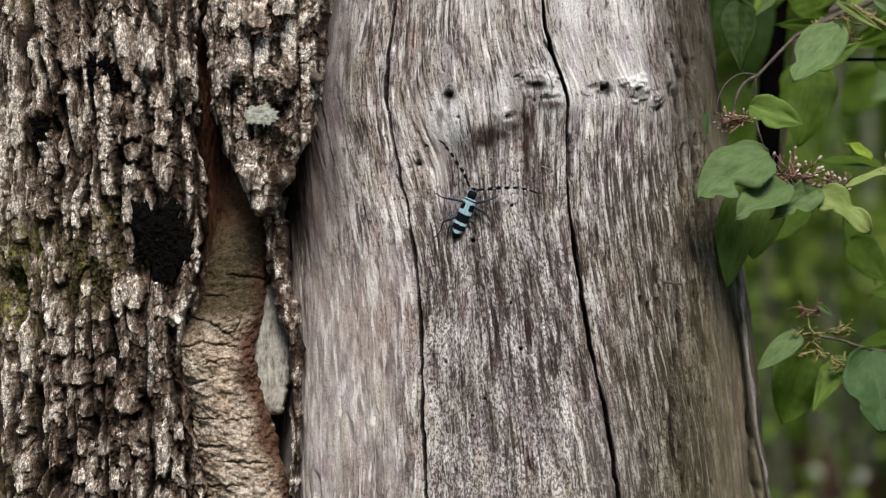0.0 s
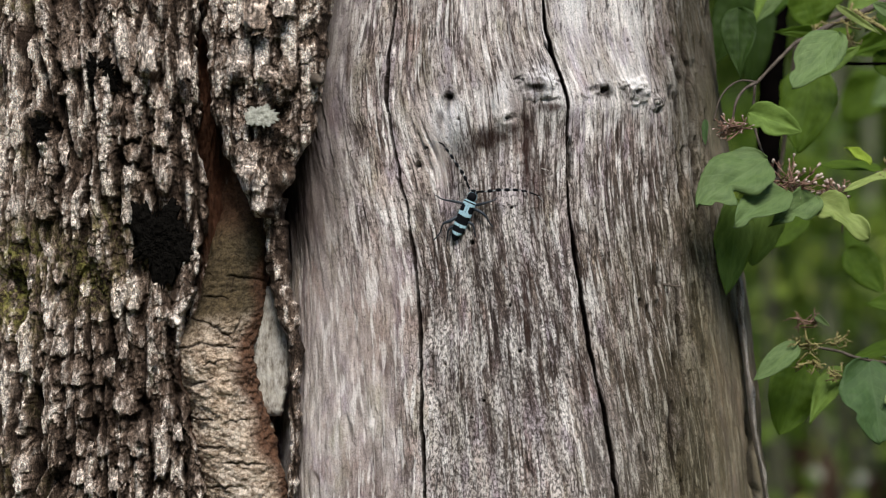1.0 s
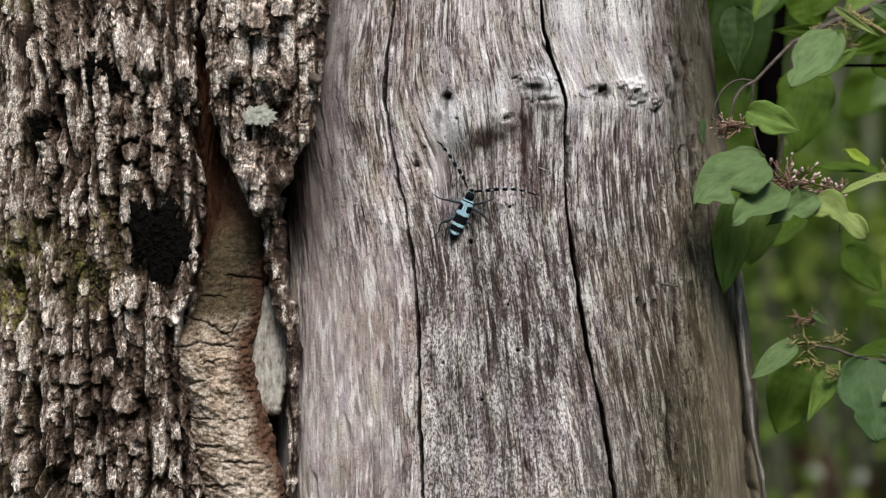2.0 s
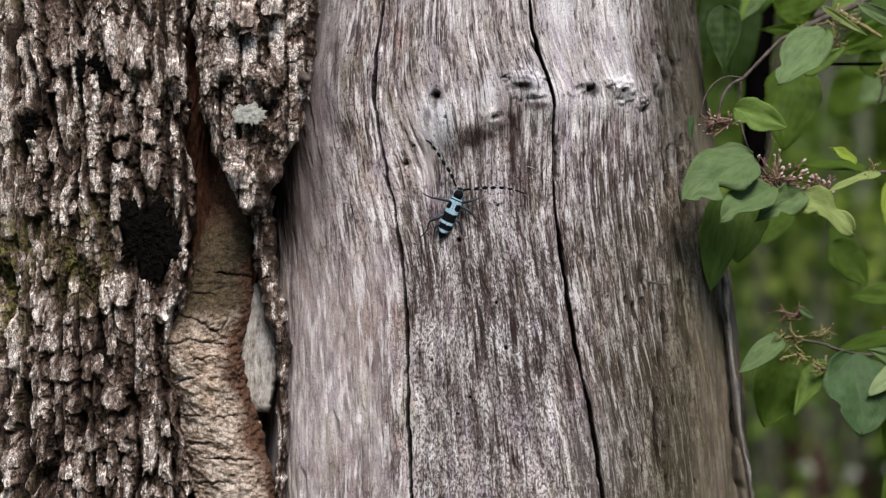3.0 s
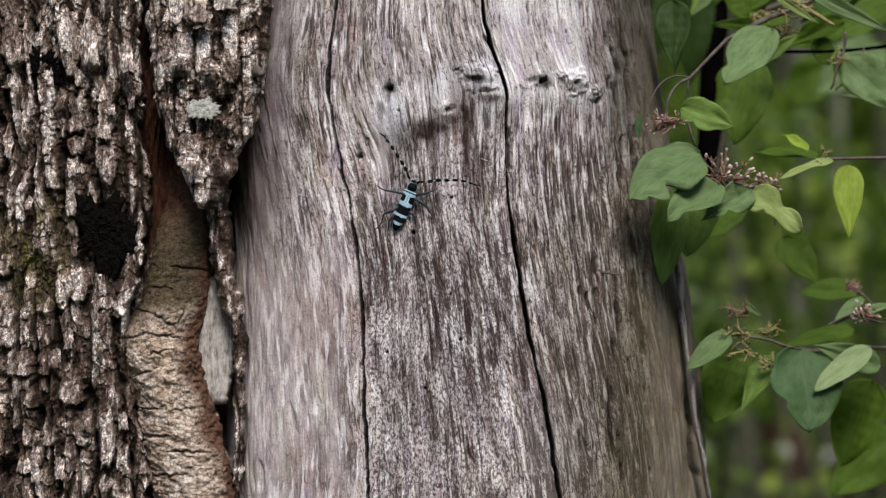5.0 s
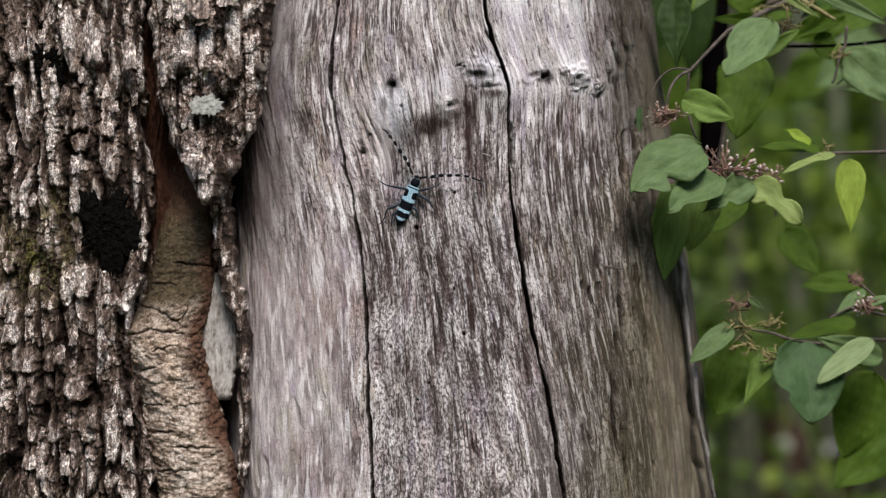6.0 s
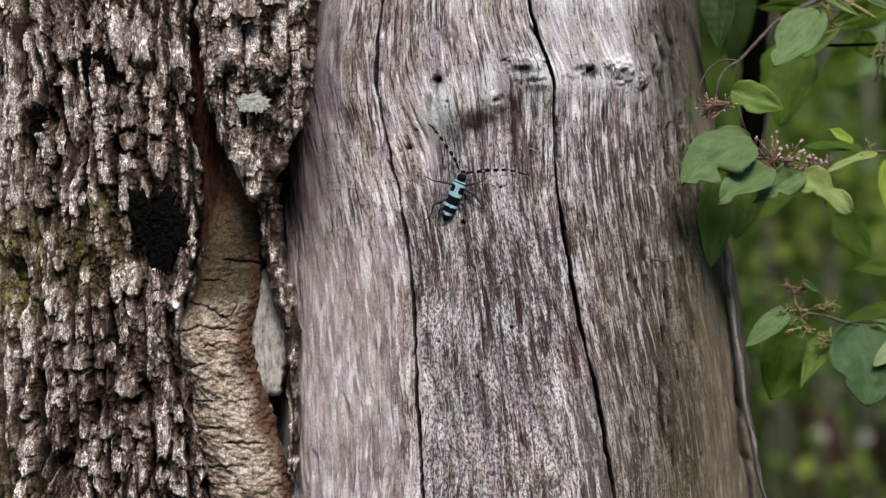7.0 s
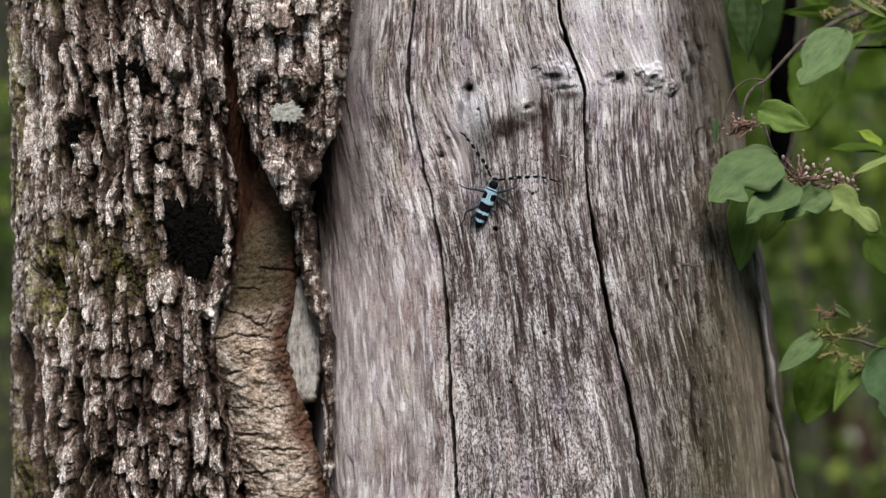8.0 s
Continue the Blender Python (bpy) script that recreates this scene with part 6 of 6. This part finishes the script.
def ground_material():
    s = Shade("leaf_litter", 0.95, 0.15)
    v = s.coords("Object")
    a, b = s.noise(v, 0.6, 4), s.noise(v, 18, 5, 0.7)
    col = s.ramp(b, [(0.3, (0.022, 0.016, 0.009)), (0.7, (0.07, 0.05, 0.028))])
    col = s.mix(s.ramp(a, [(0.36, 0.0), (0.52, 0.6)]), col, s.ramp(b, [(0.3, (0.016, 0.032, 0.008)), (0.7, (0.055, 0.09, 0.02))]))
    s.bump(b, 0.8, 0.03)
    return s.done(col)


def ground():
    zz = np.concatenate([-np.geomspace(600, 0.4, 60), np.linspace(-0.3, 0.3, 7), np.geomspace(0.4, 600, 60)])
    X, Y = np.meshgrid(zz, zz)
    H = 0.12 * fbm(X * 0.5, Y * 0.5, 3) * np.clip(np.hypot(X, Y) / 2, 0, 1) + 0.02 * fbm(X * 3, Y * 3, 3)
    me = grid_mesh("ground", np.stack([X, Y, H - 0.02], axis=-1))
    ob = link_mesh("ground", me, ground_material(), None)
    tagged(ob, "woodland floor of brown leaf litter and low green herbs", "ground", kind="structure")


ground()
# trees of the wood, nearer ones first; unseen ones behind add green bounce
for k, (x, y, r) in enumerate([(1.95, 7.4, 0.09), (1.55, 7.5, 0.11), (2.7, 9.0, 0.14), (3.4, 11.0, 0.17), (-1.55, 5.5, 0.09), (-2.3, 8.5, 0.13), (0.3, 8.0, 0.12), (4.6, 8.0, 0.15), (-4.5, 6.0, 0.16), (-3.5, -5.0, 0.18), (3.8, -6.0, 0.16), (0.5, -8.5, 0.2), (-6.5, 1.0, 0.17), (6.5, 1.5, 0.17)]):
    far_trunk(x, y, r, FAR_PALE if k % 3 == 2 else FAR_BARK, "tall woodland tree with mossy bark", 0.01 * math.sin(k * 2.3), 20 + k)


def sapling(x, y, r, tall, lean, seed, label="thin grey-green sapling stem in the undergrowth"):
    ob = thing("sapling", label, "sapling", "saplings", at=(x, y, 0))
    bm = bmesh.new()
    pts = [Vector((lean * i / 12 * tall + 0.03 * noise.noise(Vector((seed, i * 0.5, 0))), 0.03 * noise.noise(Vector((seed, i * 0.5, 9))), -0.05 + tall * i / 12)) for i in range(13)]
    tube(bm, pts, [r * (1 - 0.5 * i / 12) for i in range(13)], 10)
    part("stem", bm, FAR_PALE if seed % 2 else FAR_BARK, ob)
    link_mesh("crown", leaf_cloud("crown", [(lean * tall, 0, tall, 0.5, 0.5, 0.4), (lean * tall * 0.85, 0.1, tall * 0.86, 0.6, 0.5, 0.35)], 220, 0.07, seed), FAR_LEAF, ob)


for k, (x, y, r, tall, lean) in enumerate([(0.97, 5.0, 0.019, 3.2, 0.0), (1.10, 4.9, 0.026, 3.6, 0.008), (0.80, 4.0, 0.014, 2.8, -0.01), (1.32, 5.4, 0.030, 3.8, 0.0), (1.50, 6.2, 0.034, 4.0, -0.006), (1.20, 6.6, 0.045, 4.4, 0.004), (-1.25, 4.6, 0.022, 3.2, 0.01)]):
    sapling(x, y, r, tall, lean, 140 + k)


def stump(x, y, r, tall, seed):
    """A broken stump with a splintered top."""
    ob = thing("tree_stump", "dark brown broken stump among the undergrowth", "tree stump", at=(x, y, 0))
    A, H = np.meshgrid(np.linspace(0, 2 * math.pi, 28, endpoint=False), np.linspace(0, 1, 16))
    R = r * (1 + 0.6 * (1 - H) ** 6 + 0.12 * vnoise(np.cos(A) * 2 + seed, np.sin(A) * 2 + H * 2)) * np.where(H > 0.99, 0.3, 1)
    Z = -0.05 + H * (tall + 0.05) * (1 + 0.08 * vnoise(np.cos(A) * 3 + seed, np.sin(A) * 3))
    link_mesh("stump_wood", grid_mesh("stump_wood", np.stack([R * np.cos(A), R * np.sin(A), Z], axis=-1), wrap=True), ROT, ob)


ROT = plain("rotten_brown_wood", (0.018, 0.010, 0.007), (0.060, 0.032, 0.022), 30, 0.95, 0.1)
stump(0.965, 4.4, 0.065, 0.78, 3)
stump(1.22, 5.2, 0.10, 0.62, 8)


def bush(x, y, z, sx, sz, count, size, seed, label="leafy green bush of the undergrowth"):
    ob = thing("bush", label, "bush", "undergrowth", kind="stuff", at=(x, y, 0))
    rng = random.Random(seed)
    balls = [(rng.uniform(-1, 1) * sx, rng.uniform(-1, 1) * sx * 0.6, z + rng.uniform(-1, 1) * sz, sx * 0.45, sx * 0.45, sz * 0.4) for _ in range(7)]
    link_mesh("foliage", leaf_cloud("foliage", balls, count, size, seed), FAR_LEAF, ob)
    bm = bmesh.new()
    for b in balls:
        tube(bm, [Vector((b[0] * 0.15, b[1] * 0.15, -0.05)), Vector((b[0] * 0.5, b[1] * 0.4, b[2] * 0.5)), Vector(b[:3])], [0.014, 0.01, 0.005], 6)
    part("stems", bm, FAR_BARK, ob)


for k, (x, y, z, sx, sz, n, q) in enumerate([(1.15, 3.6, 0.5, 0.6, 0.4, 200, 0.06), (0.95, 4.2, 0.75, 0.35, 0.35, 130, 0.06), (1.25, 5.1, 0.9, 0.5, 0.4, 150, 0.07), (1.0, 3.3, 0.45, 0.4, 0.3, 90, 0.05), (1.3, 4.6, 1.35, 0.55, 0.5, 900, 0.07), (1.15, 5.6, 1.35, 0.5, 0.4, 700, 0.07), (1.9, 5.2, 1.35, 0.9, 0.5, 900, 0.08), (1.5, 6.5, 1.7, 0.9, 0.8, 2000, 0.08), (2.9, 7.5, 1.5, 1.2, 1.3, 3000, 0.10), (2.2, 9.5, 2.2, 1.6, 1.6, 4000, 0.11), (4.4, 11.5, 2.2, 2.0, 2.2, 4500, 0.13), (-1.15, 4.2, 1.5, 0.3, 0.22, 420, 0.06), (-1.6, 5.0, 1.1, 0.9, 1.0, 2200, 0.08), (-2.4, 8.0, 1.8, 1.6, 1.6, 3500, 0.10), (0.2, 11.0, 2.0, 2.0, 2.0, 4000, 0.13), (6.0, 9.0, 2.0, 2.0, 2.0, 3500, 0.13), (-6.0, 7.0, 2.0, 2.0, 2.0, 3500, 0.13), (1.7, 12.5, 3.0, 1.8, 2.0, 6500, 0.15), (3.2, 13.5, 3.0, 2.0, 2.2, 6500, 0.15)]):
    bush(x, y, z, sx, sz, n, q, 60 + k)


def blossom(place, size, seed):
    """Pale flakes on a stem, added as bright spots far off in the undergrowth."""
    ob = thing("pale_spot_spray", "small pale flakes standing in for bright spots in the far undergrowth", "blossom", "blossom sprays", at=(place[0], place[1], 0))
    bm = bmesh.new()
    tube(bm, [Vector((0, 0, -0.05)), Vector((0.03, 0, place[2] * 0.5)), Vector((0, 0, place[2]))], [0.006, 0.005, 0.003], 6)
    part("stem", bm, FAR_BARK, ob)
    link_mesh("pale_flakes", leaf_cloud("pale_flakes", [(0, 0, place[2], size, size, size)], 16, 0.026, seed), SPOT_WHITE, ob)


SPOT_WHITE = plain("bright_spot_white", (0.45, 0.48, 0.38), (0.7, 0.72, 0.62), 60)
blossom((0.9401, 4.2000, 0.7271), 0.022, 1)
blossom((1.0715, 4.3000, 0.7104), 0.024, 2)
blossom((1.0271, 5.6000, 1.0052), 0.025, 3)
blossom((1.5641, 6.0000, 0.5352), 0.03, 4)


def far_wood():
    """The wood's far edge: foliage in a wide ring, thick enough to close the view."""
    rng = random.Random(5)
    balls = []
    for k in range(64):
        a = 2 * math.pi * k / 64
        d = rng.uniform(15, 21)
        balls.append((d * math.sin(a), d * math.cos(a), rng.uniform(1.9, 3.0), 2.0, 2.0, 1.6))
        balls.append((d * math.sin(a + 0.05), d * math.cos(a + 0.05), rng.uniform(3.5, 6.5), 2.2, 2.2, 2.2))
    ob = link_mesh("far_woods", leaf_cloud("far_woods", balls, 80000, 0.42, 9), FAR_LEAF, None)
    tagged(ob, "far green woodland foliage", "woods", kind="stuff")


far_wood()
bark_scales()


# ---- what the wind moves ----
def motions():
    walk(up, [
        (0, pose(0.0006, 0, 0.0022)),
        (0.5, pose(0.0003, 0, 0.0012)),
        (1, pose(0.0000, 0, 0.0000)),
        (1.5, pose(-0.0001, 0, -0.0001)),
        (3, pose(0.0003, 0, 0.0015)),
        (3.5, pose(-0.0002, 0, 0.0011)),
        (4, pose(-0.0015, 0, -0.0023)),
        (4.5, pose(-0.0020, 0, -0.0031)),
        (6, pose(-0.0029, 0, -0.0019)),
        (6.5, pose(-0.0017, 0, 0.0005)),
        (7, pose(-0.0005, 0, -0.0013)),
        (7.5, pose(0.0004, 0, 0.0039)),
        (8, pose(-0.0023, 0, -0.0088)),
    ])
    walk(back, [
        (0, pose(0.0002, 0, 0.0024)),
        (0.5, pose(0.0001, 0, 0.0019)),
        (1, pose(0.0000, 0, 0.0000)),
        (1.5, pose(0.0000, 0, 0.0002)),
        (3, pose(-0.0005, 0, 0.0006)),
        (3.5, pose(-0.0005, 0, 0.0002)),
        (4, pose(-0.0015, 0, -0.0013)),
        (4.5, pose(-0.0021, 0, -0.0017)),
        (6, pose(-0.0022, 0, -0.0021)),
        (6.5, pose(-0.0026, 0, -0.0018)),
        (7, pose(-0.0020, 0, 0.0001)),
        (7.5, pose(-0.0000, 0, 0.0032)),
        (8, pose(-0.0027, 0, 0.0005)),
    ])
    walk(side, [
        (0, pose(0.0005, 0, 0.0006)),
        (0.5, pose(0.0006, 0, -0.0006)),
        (1, pose(0.0000, 0, 0.0000)),
        (1.5, pose(0.0000, 0, -0.0012)),
        (3, pose(0.0003, 0, -0.0008)),
        (3.5, pose(0.0006, 0, 0.0002)),
        (4, pose(0.0006, 0, 0.0000)),
        (4.5, pose(0.0005, 0, 0.0005)),
        (6, pose(0.0008, 0, 0.0001)),
        (6.5, pose(-0.0004, 0, -0.0029)),
        (7, pose(-0.0005, 0, -0.0043)),
        (7.5, pose(0.0002, 0, -0.0030)),
        (8, pose(-0.0008, 0, -0.0028)),
    ])
    walk(low, [
        (0, pose(0.0014, 0, 0.0042)),
        (0.5, pose(-0.0015, 0, 0.0029)),
        (1, pose(0.0000, 0, 0.0000)),
        (1.5, pose(0.0001, 0, -0.0001)),
        (3, pose(-0.0000, 0, 0.0025)),
        (3.5, pose(-0.0029, 0, 0.0023)),
        (4, pose(-0.0021, 0, -0.0029)),
        (4.5, pose(-0.0036, 0, -0.0023)),
        (6, pose(-0.0036, 0, -0.0017)),
        (6.5, pose(-0.0008, 0, 0.0027)),
        (7, pose(0.0015, 0, 0.0024)),
        (7.5, pose(-0.0021, 0, 0.0112)),
        (8, pose(0.0020, 0, -0.0095)),
    ])


motions()
